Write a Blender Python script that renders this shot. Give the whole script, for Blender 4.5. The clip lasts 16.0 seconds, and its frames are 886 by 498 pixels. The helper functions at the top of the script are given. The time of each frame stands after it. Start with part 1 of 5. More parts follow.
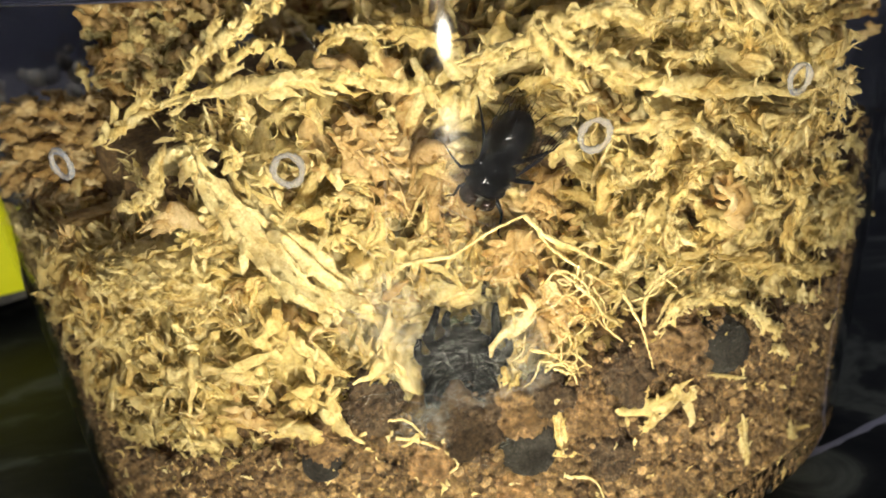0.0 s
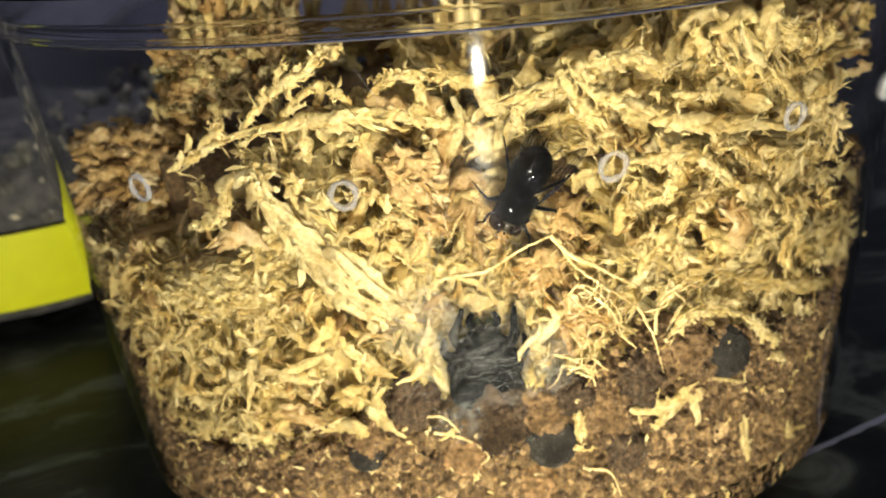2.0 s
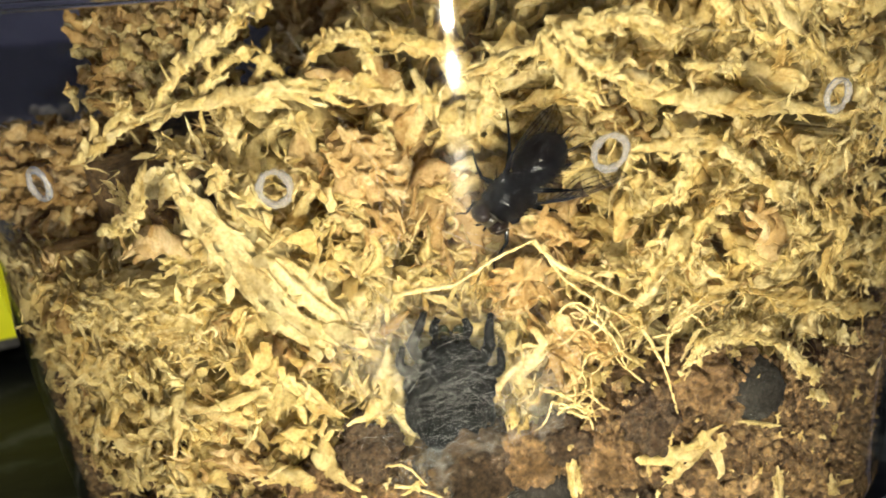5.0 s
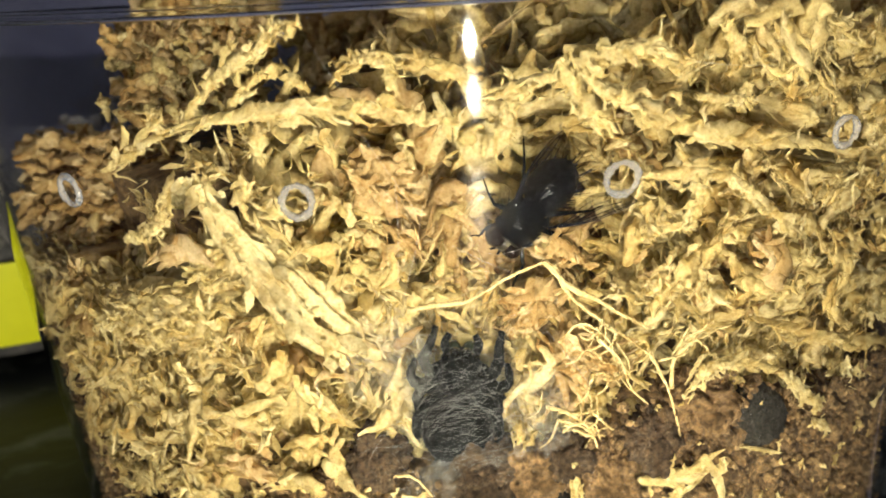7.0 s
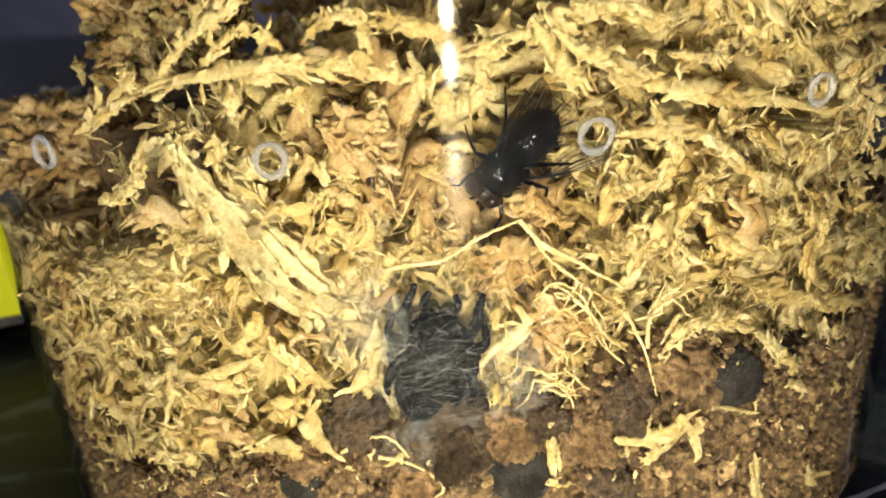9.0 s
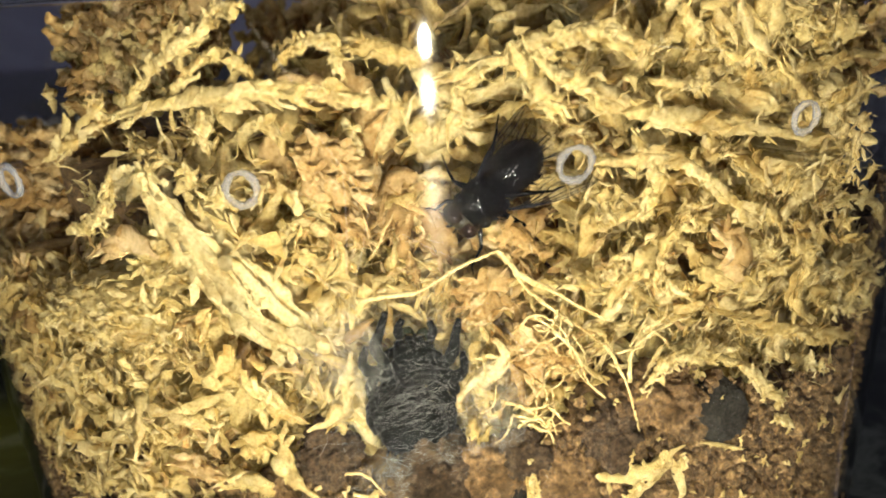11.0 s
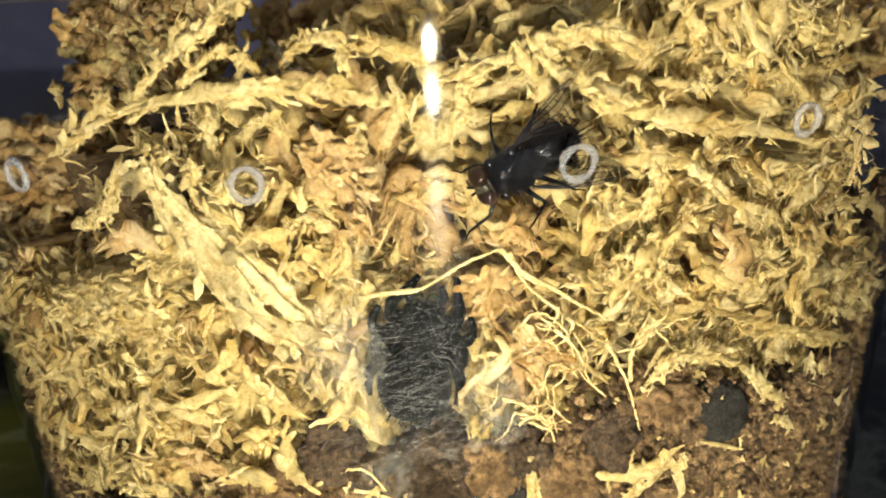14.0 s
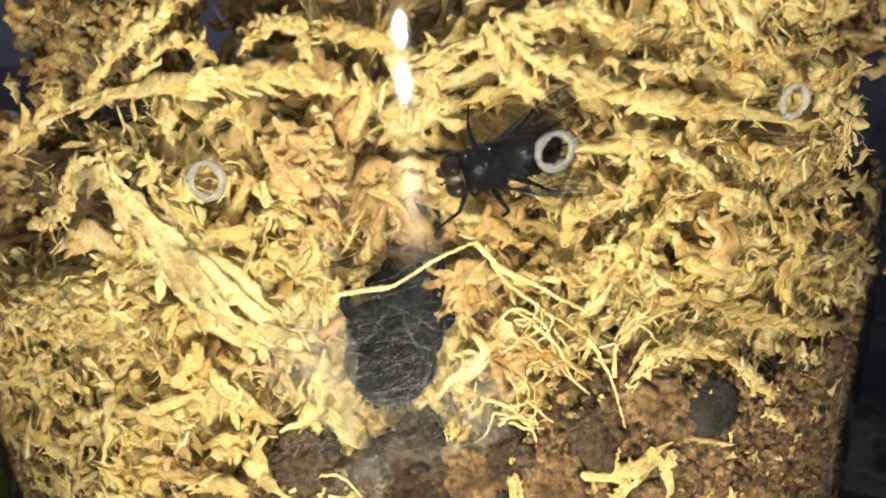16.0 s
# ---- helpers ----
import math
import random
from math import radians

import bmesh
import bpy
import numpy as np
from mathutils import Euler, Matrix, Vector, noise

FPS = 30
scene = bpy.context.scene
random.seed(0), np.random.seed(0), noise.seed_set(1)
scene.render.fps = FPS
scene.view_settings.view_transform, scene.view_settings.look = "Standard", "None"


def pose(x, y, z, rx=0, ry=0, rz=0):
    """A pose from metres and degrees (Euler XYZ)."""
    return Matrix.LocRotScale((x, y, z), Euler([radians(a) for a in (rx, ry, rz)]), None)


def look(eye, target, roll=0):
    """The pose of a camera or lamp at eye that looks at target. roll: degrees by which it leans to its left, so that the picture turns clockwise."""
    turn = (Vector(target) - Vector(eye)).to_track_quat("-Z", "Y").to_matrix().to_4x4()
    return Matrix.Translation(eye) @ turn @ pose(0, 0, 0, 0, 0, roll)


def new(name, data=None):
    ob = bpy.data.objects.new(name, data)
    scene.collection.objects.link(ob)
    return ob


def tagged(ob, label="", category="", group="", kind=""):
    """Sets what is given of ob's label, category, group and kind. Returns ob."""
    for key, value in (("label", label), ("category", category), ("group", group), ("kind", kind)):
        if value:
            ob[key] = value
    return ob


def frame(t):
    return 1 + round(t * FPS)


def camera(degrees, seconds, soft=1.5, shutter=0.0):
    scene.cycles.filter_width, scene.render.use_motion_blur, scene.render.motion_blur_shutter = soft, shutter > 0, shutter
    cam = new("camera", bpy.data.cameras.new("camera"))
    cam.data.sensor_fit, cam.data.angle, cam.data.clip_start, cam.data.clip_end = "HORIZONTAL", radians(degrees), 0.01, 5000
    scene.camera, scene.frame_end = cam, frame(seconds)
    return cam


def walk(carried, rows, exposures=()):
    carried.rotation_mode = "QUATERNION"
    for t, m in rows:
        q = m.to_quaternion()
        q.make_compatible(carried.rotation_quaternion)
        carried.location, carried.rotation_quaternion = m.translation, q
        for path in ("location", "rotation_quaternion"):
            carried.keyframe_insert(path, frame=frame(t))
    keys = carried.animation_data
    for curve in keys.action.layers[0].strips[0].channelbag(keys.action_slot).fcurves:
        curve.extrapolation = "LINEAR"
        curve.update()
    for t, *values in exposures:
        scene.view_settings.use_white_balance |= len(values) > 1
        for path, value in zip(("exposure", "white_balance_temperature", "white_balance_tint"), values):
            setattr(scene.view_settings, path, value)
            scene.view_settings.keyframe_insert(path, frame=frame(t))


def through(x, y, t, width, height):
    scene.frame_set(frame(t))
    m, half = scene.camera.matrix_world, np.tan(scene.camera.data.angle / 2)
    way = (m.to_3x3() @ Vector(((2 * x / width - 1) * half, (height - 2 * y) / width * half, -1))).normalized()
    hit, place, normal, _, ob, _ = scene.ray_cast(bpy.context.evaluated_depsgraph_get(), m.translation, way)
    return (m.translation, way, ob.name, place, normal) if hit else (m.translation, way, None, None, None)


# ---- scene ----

cam = camera(38.3, 16.0, soft=1.7)
cam.data.dof.use_dof, cam.data.dof.focus_distance, cam.data.dof.aperture_fstop = True, 0.087, 75.0

PATH = [
    (0.0, -0.00274, -0.12099, 0.05453, -17.155, 5.176, -2.656),
    (0.5, -0.00248, -0.12041, 0.05517, -16.912, 5.358, -2.678),
    (1.0, -0.00313, -0.12005, 0.0557, -17.039, 5.462, -2.803),
    (1.5, -0.00378, -0.12344, 0.05718, -16.568, 5.386, -2.632),
    (2.0, -0.00473, -0.13152, 0.05859, -16.746, 4.981, -2.097),
    (2.5, -0.00304, -0.13863, 0.0585, -16.561, 4.716, -2.33),
    (3.0, -0.00279, -0.14029, 0.05831, -16.252, 5.285, -1.75),
    (3.5, -0.00296, -0.14448, 0.06112, -16.121, 5.636, -1.881),
    (3.6, -0.00290, -0.14348, 0.06090, -16.1, 5.65, -1.80),
    (3.8, -0.00090, -0.1150, 0.05080, -15.1, 5.70, -0.70),
    (4.0, -0.00076, -0.1138, 0.05046, -14.998, 5.699, -0.609),
    (6.5, 0.0009, -0.11709, 0.05009, -12.982, 3.816, 0.228),
    (7.0, 0.00006, -0.11729, 0.05043, -13.027, 3.397, 0.724),
    (7.5, 0.00002, -0.11581, 0.04943, -13.764, 3.132, 0.662),
    (8.0, 0.0012, -0.11543, 0.04818, -14.674, 3.207, -0.043),
    (8.5, 0.00161, -0.1171, 0.04794, -15.304, 3.463, -0.327),
    (9.0, 0.001, -0.11744, 0.04892, -13.848, 3.513, 0.288),
    (11.5, 0.0021, -0.11528, 0.04778, -12.346, 3.285, -0.244),
    (12.0, 0.00226, -0.11696, 0.04741, -13.14, 2.921, 0.043),
    (12.5, 0.00158, -0.11494, 0.0474, -12.857, 3.045, 0.599),
    (13.0, 0.00155, -0.1144, 0.04718, -12.807, 3.224, 0.476),
    (13.5, 0.00237, -0.11534, 0.04701, -12.938, 3.001, -0.237),
    (14.0, 0.0017, -0.11605, 0.04795, -12.175, 2.847, 0.043),
    (14.5, 0.00139, -0.11419, 0.04764, -12.611, 2.946, 0.225),
    (15.0, 0.00212, -0.1134, 0.04723, -13.076, 3.221, -0.147),
    (15.5, 0.00267, -0.11325, 0.04766, -13.2, 3.587, -0.107),
    (16.0, 0.00286, -0.11245, 0.04745, -12.726, 3.843, -0.522),
]
walk(cam, [(t, pose(x, y, z, 90 + pitch, roll, yaw)) for t, x, y, z, pitch, roll, yaw in PATH], [(0.0, 0.0), (1.5, 0.03), (2.5, 0.19), (3.6, 0.19), (3.8, 0.10), (6.5, 0.03), (16.0, 0.06)])

# ---- light: a phone torch held just under the lens, in a dim room ----
world = bpy.data.worlds.new("dim_room")
world.use_nodes = True
scene.world = world
world.node_tree.nodes["Background"].inputs["Color"].default_value = (0.58, 0.59, 0.72, 1)
world.node_tree.nodes["Background"].inputs["Strength"].default_value = 0.72
torch = bpy.data.lights.new("torch", "SPOT")
torch.energy, torch.color, torch.shadow_soft_size = 0.63, (1.0, 0.945, 0.795), 0.0019
torch.spot_size, torch.spot_blend = radians(98), 0.4
new("torch", torch).matrix_world = look((0.0022, -0.128, 0.0100), (0.003, 0.0, 0.042))

# ---- cup measures, in millimetres ----
MM = 0.001
TAPER = 0.169
RNG = np.random.default_rng(7)


def cup_r(h):
    return 42.5 + TAPER * (h - 36.9)


def at_wall(a, h, inset=0.0):
    """A point by its angle round the cup (degrees, 0 in front), height and depth behind the plastic."""
    r = cup_r(h) - inset
    return np.array([r * math.sin(radians(a)), -r * math.cos(radians(a)), h])


def wall_axes(a):
    x = np.array([math.cos(radians(a)), math.sin(radians(a)), 0.0])
    z = np.array([math.sin(radians(a)), -math.cos(radians(a)), -TAPER])
    z /= np.linalg.norm(z)
    return x, np.cross(z, x), z


def wall_pose(a, h, inset, heading):
    x, y, z = wall_axes(a)
    p = at_wall(a, h, inset) * MM
    m = Matrix(((x[0], y[0], z[0], p[0]), (x[1], y[1], z[1], p[1]), (x[2], y[2], z[2], p[2]), (0, 0, 0, 1)))
    return m @ pose(0, 0, 0, 0, 0, heading - 90)


# ---- materials ----
def node_material(name):
    m = bpy.data.materials.new(name)
    m.use_nodes = True
    nt = m.node_tree
    return m, nt, nt.nodes["Principled BSDF"]


def ramp_node(nt, source, stops):
    r = nt.nodes.new("ShaderNodeValToRGB")
    while len(r.color_ramp.elements) < len(stops):
        r.color_ramp.elements.new(0.5)
    for e, (p, c) in zip(r.color_ramp.elements, stops):
        e.position, e.color = p, (*c, 1)
    nt.links.new(source, r.inputs["Fac"])
    return r.outputs["Color"]


def noise_node(nt, scale, detail=5.0, rough=0.6, distort=0.0):
    tc = nt.nodes.new("ShaderNodeTexCoord")
    n = nt.nodes.new("ShaderNodeTexNoise")
    n.inputs["Scale"].default_value, n.inputs["Detail"].default_value = scale, detail
    n.inputs["Roughness"].default_value, n.inputs["Distortion"].default_value = rough, distort
    nt.links.new(tc.outputs["Object"], n.inputs["Vector"])
    return n.outputs["Fac"]


def mix_color(nt, kind, fac, a, b):
    m = nt.nodes.new("ShaderNodeMix")
    m.data_type, m.blend_type = "RGBA", kind
    if isinstance(fac, float):
        m.inputs[0].default_value = fac
    else:
        nt.links.new(fac, m.inputs[0])
    for socket, v in ((m.inputs[6], a), (m.inputs[7], b)):
        if isinstance(v, tuple):
            socket.default_value = (*v, 1)
        else:
            nt.links.new(v, socket)
    return m.outputs[2]


def bump(nt, shader, height, strength, distance):
    b = nt.nodes.new("ShaderNodeBump")
    b.inputs["Strength"].default_value, b.inputs["Distance"].default_value = strength, distance
    nt.links.new(height, b.inputs["Height"])
    nt.links.new(b.outputs["Normal"], shader.inputs["Normal"])


def plant_material(name, stops, rough=0.7, through=0.46):
    """Dry plant matter: a tone per shred, streaks and specks on it, a little light through it."""
    m, nt, bsdf = node_material(name)
    island = nt.nodes.new("ShaderNodeNewGeometry").outputs["Random Per Island"]
    tone = ramp_node(nt, island, stops)
    speck = ramp_node(nt, noise_node(nt, 2300, 8, 0.7, 0.7), [(0.31, (0.34, 0.23, 0.12)), (0.42, (0.86, 0.80, 0.68)), (0.53, (1.0, 1.0, 1.0)), (0.66, (1.08, 1.09, 1.16))])
    patch = ramp_node(nt, noise_node(nt, 420, 6, 0.7, 0.6), [(0.34, (0.66, 0.53, 0.34)), (0.52, (0.98, 0.97, 0.95)), (0.66, (1.05, 1.06, 1.12))])
    tone = mix_color(nt, "MULTIPLY", 0.8, mix_color(nt, "MULTIPLY", 0.8, tone, patch), speck)
    grain = ramp_node(nt, noise_node(nt, 7500, 4, 0.6, 1.5), [(0.36, (0.60, 0.48, 0.32)), (0.45, (1.0, 0.99, 0.97)), (0.62, (1.10, 1.10, 1.10))])
    tone = mix_color(nt, "MULTIPLY", 0.85, tone, grain)
    nt.links.new(tone, bsdf.inputs["Base Color"])
    bsdf.inputs["Roughness"].default_value = rough
    bsdf.inputs["Specular IOR Level"].default_value = 0.10
    bump(nt, bsdf, noise_node(nt, 4200, 9, 0.8, 1.0), 0.8, 0.00026)
    tr = nt.nodes.new("ShaderNodeBsdfTranslucent")
    nt.links.new(tone, tr.inputs["Color"])
    mx = nt.nodes.new("ShaderNodeMixShader")
    mx.inputs[0].default_value = through
    nt.links.new(bsdf.outputs[0], mx.inputs[1])
    nt.links.new(tr.outputs[0], mx.inputs[2])
    nt.links.new(mx.outputs[0], nt.nodes["Material Output"].inputs["Surface"])
    return m


def earth_material(name, stops, rough=0.85, scale=1900):
    m, nt, bsdf = node_material(name)
    island = nt.nodes.new("ShaderNodeNewGeometry").outputs["Random Per Island"]
    tone = ramp_node(nt, island, stops)
    grain = ramp_node(nt, noise_node(nt, scale, 8, 0.75), [(0.30, (0.25, 0.20, 0.16)), (0.48, (1.0, 0.98, 0.95)), (0.70, (2.3, 2.1, 1.8))])
    nt.links.new(mix_color(nt, "MULTIPLY", 1.0, tone, grain), bsdf.inputs["Base Color"])
    bsdf.inputs["Roughness"].default_value = rough
    bsdf.inputs["Specular IOR Level"].default_value = 0.3
    bump(nt, bsdf, noise_node(nt, scale, 8, 0.8), 1.0, 0.0006)
    return m


def plain_material(name, color, rough, metal=0.0, grain=0.0, scale=900, coat=0.0, shine=0.5, relief=0.4):
    m, nt, bsdf = node_material(name)
    tone = ramp_node(nt, noise_node(nt, scale, 5, 0.6), [(0.3, tuple(c * (1 - grain) for c in color)), (0.7, tuple(min(1, c * (1 + grain)) for c in color))])
    nt.links.new(tone, bsdf.inputs["Base Color"])
    bsdf.inputs["Roughness"].default_value, bsdf.inputs["Metallic"].default_value = rough, metal
    bsdf.inputs["Coat Weight"].default_value, bsdf.inputs["Specular IOR Level"].default_value = coat, shine
    if grain:
        bump(nt, bsdf, noise_node(nt, scale * 2, 6, 0.7), relief, 0.00005 + 0.00015 * (relief > 0.45))
    return m


def clear_plastic(name, tint=(1, 1, 1), rough=0.02):
    m, nt, bsdf = node_material(name)
    bsdf.inputs["Base Color"].default_value = (*tint, 1)
    bsdf.inputs["Transmission Weight"].default_value = 1.0
    bsdf.inputs["IOR"].default_value = 1.40
    fine = ramp_node(nt, noise_node(nt, 500, 6, 0.7), [(0.45, (rough,) * 3), (0.8, (rough + 0.02,) * 3)])
    nt.links.new(fine, bsdf.inputs["Roughness"])
    return m


def sheet_plastic(name, rough, haze):
    """A thin clear sheet: see-through, with its own gloss and a few scuffs."""
    m, nt, bsdf = node_material(name)
    clear = nt.nodes.new("ShaderNodeBsdfTransparent")
    clear.inputs["Color"].default_value = (0.97, 0.97, 0.98, 1)
    gloss = nt.nodes.new("ShaderNodeBsdfGlossy")
    fine = ramp_node(nt, noise_node(nt, 500, 6, 0.7), [(0.45, (rough,) * 3), (0.8, (rough + 0.08,) * 3)])
    nt.links.new(fine, gloss.inputs["Roughness"])
    mx = nt.nodes.new("ShaderNodeMixShader")
    mx.inputs[0].default_value = 0.06
    nt.links.new(clear.outputs[0], mx.inputs[1])
    nt.links.new(gloss.outputs[0], mx.inputs[2])
    out = mx.outputs[0]
    dust = nt.nodes.new("ShaderNodeBsdfDiffuse")
    dust.inputs["Color"].default_value = (0.75, 0.76, 0.80, 1)
    spots = ramp_node(nt, noise_node(nt, 900 if haze < 0.1 else 260, 7, 0.75), [(0.62, (0, 0, 0)), (0.80, (haze,) * 3)] if haze < 0.1 else [(0.30, (haze * 0.4,) * 3), (0.70, (haze,) * 3)])
    mx2 = nt.nodes.new("ShaderNodeMixShader")
    nt.links.new(spots, mx2.inputs[0])
    nt.links.new(out, mx2.inputs[1])
    nt.links.new(dust.outputs[0], mx2.inputs[2])
    nt.links.new(mx2.outputs[0], nt.nodes["Material Output"].inputs["Surface"])
    return m


def veil_material(name, color, low, high, strength, scale):
    """A gauze of silk: fibres too fine to tell apart, with holes between them."""
    m, nt, bsdf = node_material(name)
    bsdf.inputs["Base Color"].default_value = (*color, 1)
    bsdf.inputs["Roughness"].default_value = 0.6
    tc = nt.nodes.new("ShaderNodeTexCoord")
    mp = nt.nodes.new("ShaderNodeMapping")
    mp.inputs["Rotation"].default_value = (0, 0, 0.5)
    mp.inputs["Scale"].default_value = scale
    nt.links.new(tc.outputs["Object"], mp.inputs["Vector"])
    n = nt.nodes.new("ShaderNodeTexNoise")
    n.inputs["Scale"].default_value, n.inputs["Detail"].default_value, n.inputs["Distortion"].default_value = 1.0, 7.0, 1.2
    nt.links.new(mp.outputs[0], n.inputs["Vector"])
    mr = nt.nodes.new("ShaderNodeMapRange")
    mr.inputs["From Min"].default_value, mr.inputs["From Max"].default_value, mr.inputs["To Max"].default_value = low, high, strength
    nt.links.new(n.outputs["Fac"], mr.inputs["Value"])
    nt.links.new(mr.outputs[0], bsdf.inputs["Alpha"])
    return m


MOSS = {
    "pale": plant_material("dry_moss_pale", [(0.0, (0.68, 0.555, 0.235)), (0.4, (0.73, 0.615, 0.29)), (1.0, (0.79, 0.70, 0.395))]),
    "cream": plant_material("dry_moss_cream", [(0.0, (0.78, 0.675, 0.34)), (1.0, (0.84, 0.755, 0.44))]),
    "gold": plant_material("dry_moss_golden", [(0.0, (0.62, 0.48, 0.185)), (0.5, (0.71, 0.575, 0.245)), (1.0, (0.80, 0.68, 0.335))]),
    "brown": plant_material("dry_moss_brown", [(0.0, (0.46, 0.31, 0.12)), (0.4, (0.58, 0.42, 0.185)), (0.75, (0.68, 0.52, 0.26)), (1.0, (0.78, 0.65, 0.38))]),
}
ROOT = plant_material("yellow_root_skin", [(0.0, (0.60, 0.47, 0.20)), (1.0, (0.74, 0.62, 0.32))], 0.5, 0.1)
SOIL = earth_material("coconut_soil", [(0.0, (0.07, 0.042, 0.017)), (0.5, (0.155, 0.099, 0.041)), (0.85, (0.22, 0.143, 0.060)), (1.0, (0.34, 0.235, 0.11))])
EARTH = {
    "black": earth_material("black_charcoal_earth", [(0.0, (0.026, 0.023, 0.017)), (1.0, (0.046, 0.040, 0.030))], 0.9, 5200),
    "dark": earth_material("dark_peat", [(0.0, (0.075, 0.05, 0.026)), (1.0, (0.10, 0.066, 0.034))], 0.9, 2600),
    "brown": earth_material("red_brown_peat", [(0.0, (0.18, 0.112, 0.047)), (1.0, (0.235, 0.149, 0.064))], 0.85, 2200),
    "tan": earth_material("tan_bark_crumb", [(0.0, (0.24, 0.145, 0.06)), (1.0, (0.31, 0.19, 0.08))], 0.7, 1500),
}
PLASTIC = clear_plastic("clear_rim_plastic")
FOGGED = sheet_plastic("fogged_cup_sheet", 0.12, 0.06)
LID = clear_plastic("smoky_lid_plastic", (0.90, 0.91, 0.94), 0.22)


# ---- mesh building, in millimetres ----
def smooth_path(pts, n):
    """A smooth curve through the points, resampled to n + 1 places."""
    p = np.asarray(pts, float)
    p = np.vstack([2 * p[0] - p[1], p, 2 * p[-1] - p[-2]])
    out = []
    for u in np.linspace(0, len(p) - 3 - 1e-9, n + 1):
        i, f = int(u), u - int(u)
        a, b, c, d = p[i:i + 4]
        out.append(0.5 * (2 * b + (c - a) * f + (2 * a - 5 * b + 4 * c - d) * f * f + (3 * b - a - 3 * c + d) * f ** 3))
    return np.array(out)


def rope_field(paths, widths, normals, flats, lumps=0.45, tip=1.0, sides=8):
    """Soft matted strands along paths of equal length: flattened tubes with folds and scaly lumps."""
    c = np.array(paths)
    n, rows = c.shape[:2]
    tan = np.gradient(c, axis=1)
    tan /= np.linalg.norm(tan, axis=2)[..., None] + 1e-12
    nn = np.array(normals, float)[:, None] + 0 * c
    b = np.cross(tan, nn)
    b /= np.linalg.norm(b, axis=2)[..., None] + 1e-9
    nn = np.cross(b, tan)
    s = np.linspace(0, 1, rows)[None, :, None]
    th = (np.arange(sides) * 2 * math.pi / sides)[None, None, :]
    w = 0.5 * np.array(widths)[:, None, None] * np.sin(np.pi * np.clip(s, 0.035, 0.97) ** (tip * RNG.uniform(0.65, 1.4, (n, 1, 1)))) ** 0.6
    ph = RNG.uniform(0, 6.28, (n, 1, 1))
    folds = 1 + 0.22 * np.cos(3 * th + ph + RNG.normal(0, 2.5, (n, 1, 1)) * s) + 0.14 * np.cos(2 * th - ph)
    neck = 1 + 0.28 * np.sin(RNG.uniform(7, 16, (n, 1, 1)) * s + ph) + 0.12 * np.sin(RNG.uniform(18, 30, (n, 1, 1)) * s)
    k = RNG.uniform(-1, 1, (n, rows, sides))
    k = np.where(k > 0.6, k * 1.25, k * 0.75)
    k = 0.7 * k + 0.3 * np.roll(k, 1, 1)
    rr = w * folds * neck * (1 + lumps * k)
    an = th + RNG.normal(0, 1.1, (n, 1, 1)) * (s - 0.5)
    flat = np.array(flats)[:, None, None]
    v = c[:, :, None] + b[:, :, None] * (rr * np.cos(an))[..., None] + nn[:, :, None] * (rr * flat * np.sin(an))[..., None]
    base = (np.arange(n) * rows * sides)[:, None, None]
    i, j = np.arange(rows - 1)[None, :, None], np.arange(sides)[None, None, :]
    q, q2 = base + i * sides + j, base + i * sides + (j + 1) % sides
    f = np.stack([q, q2, q2 + sides, q + sides], -1).reshape(-1, 4)
    return v.reshape(-1, 3), f.tolist()


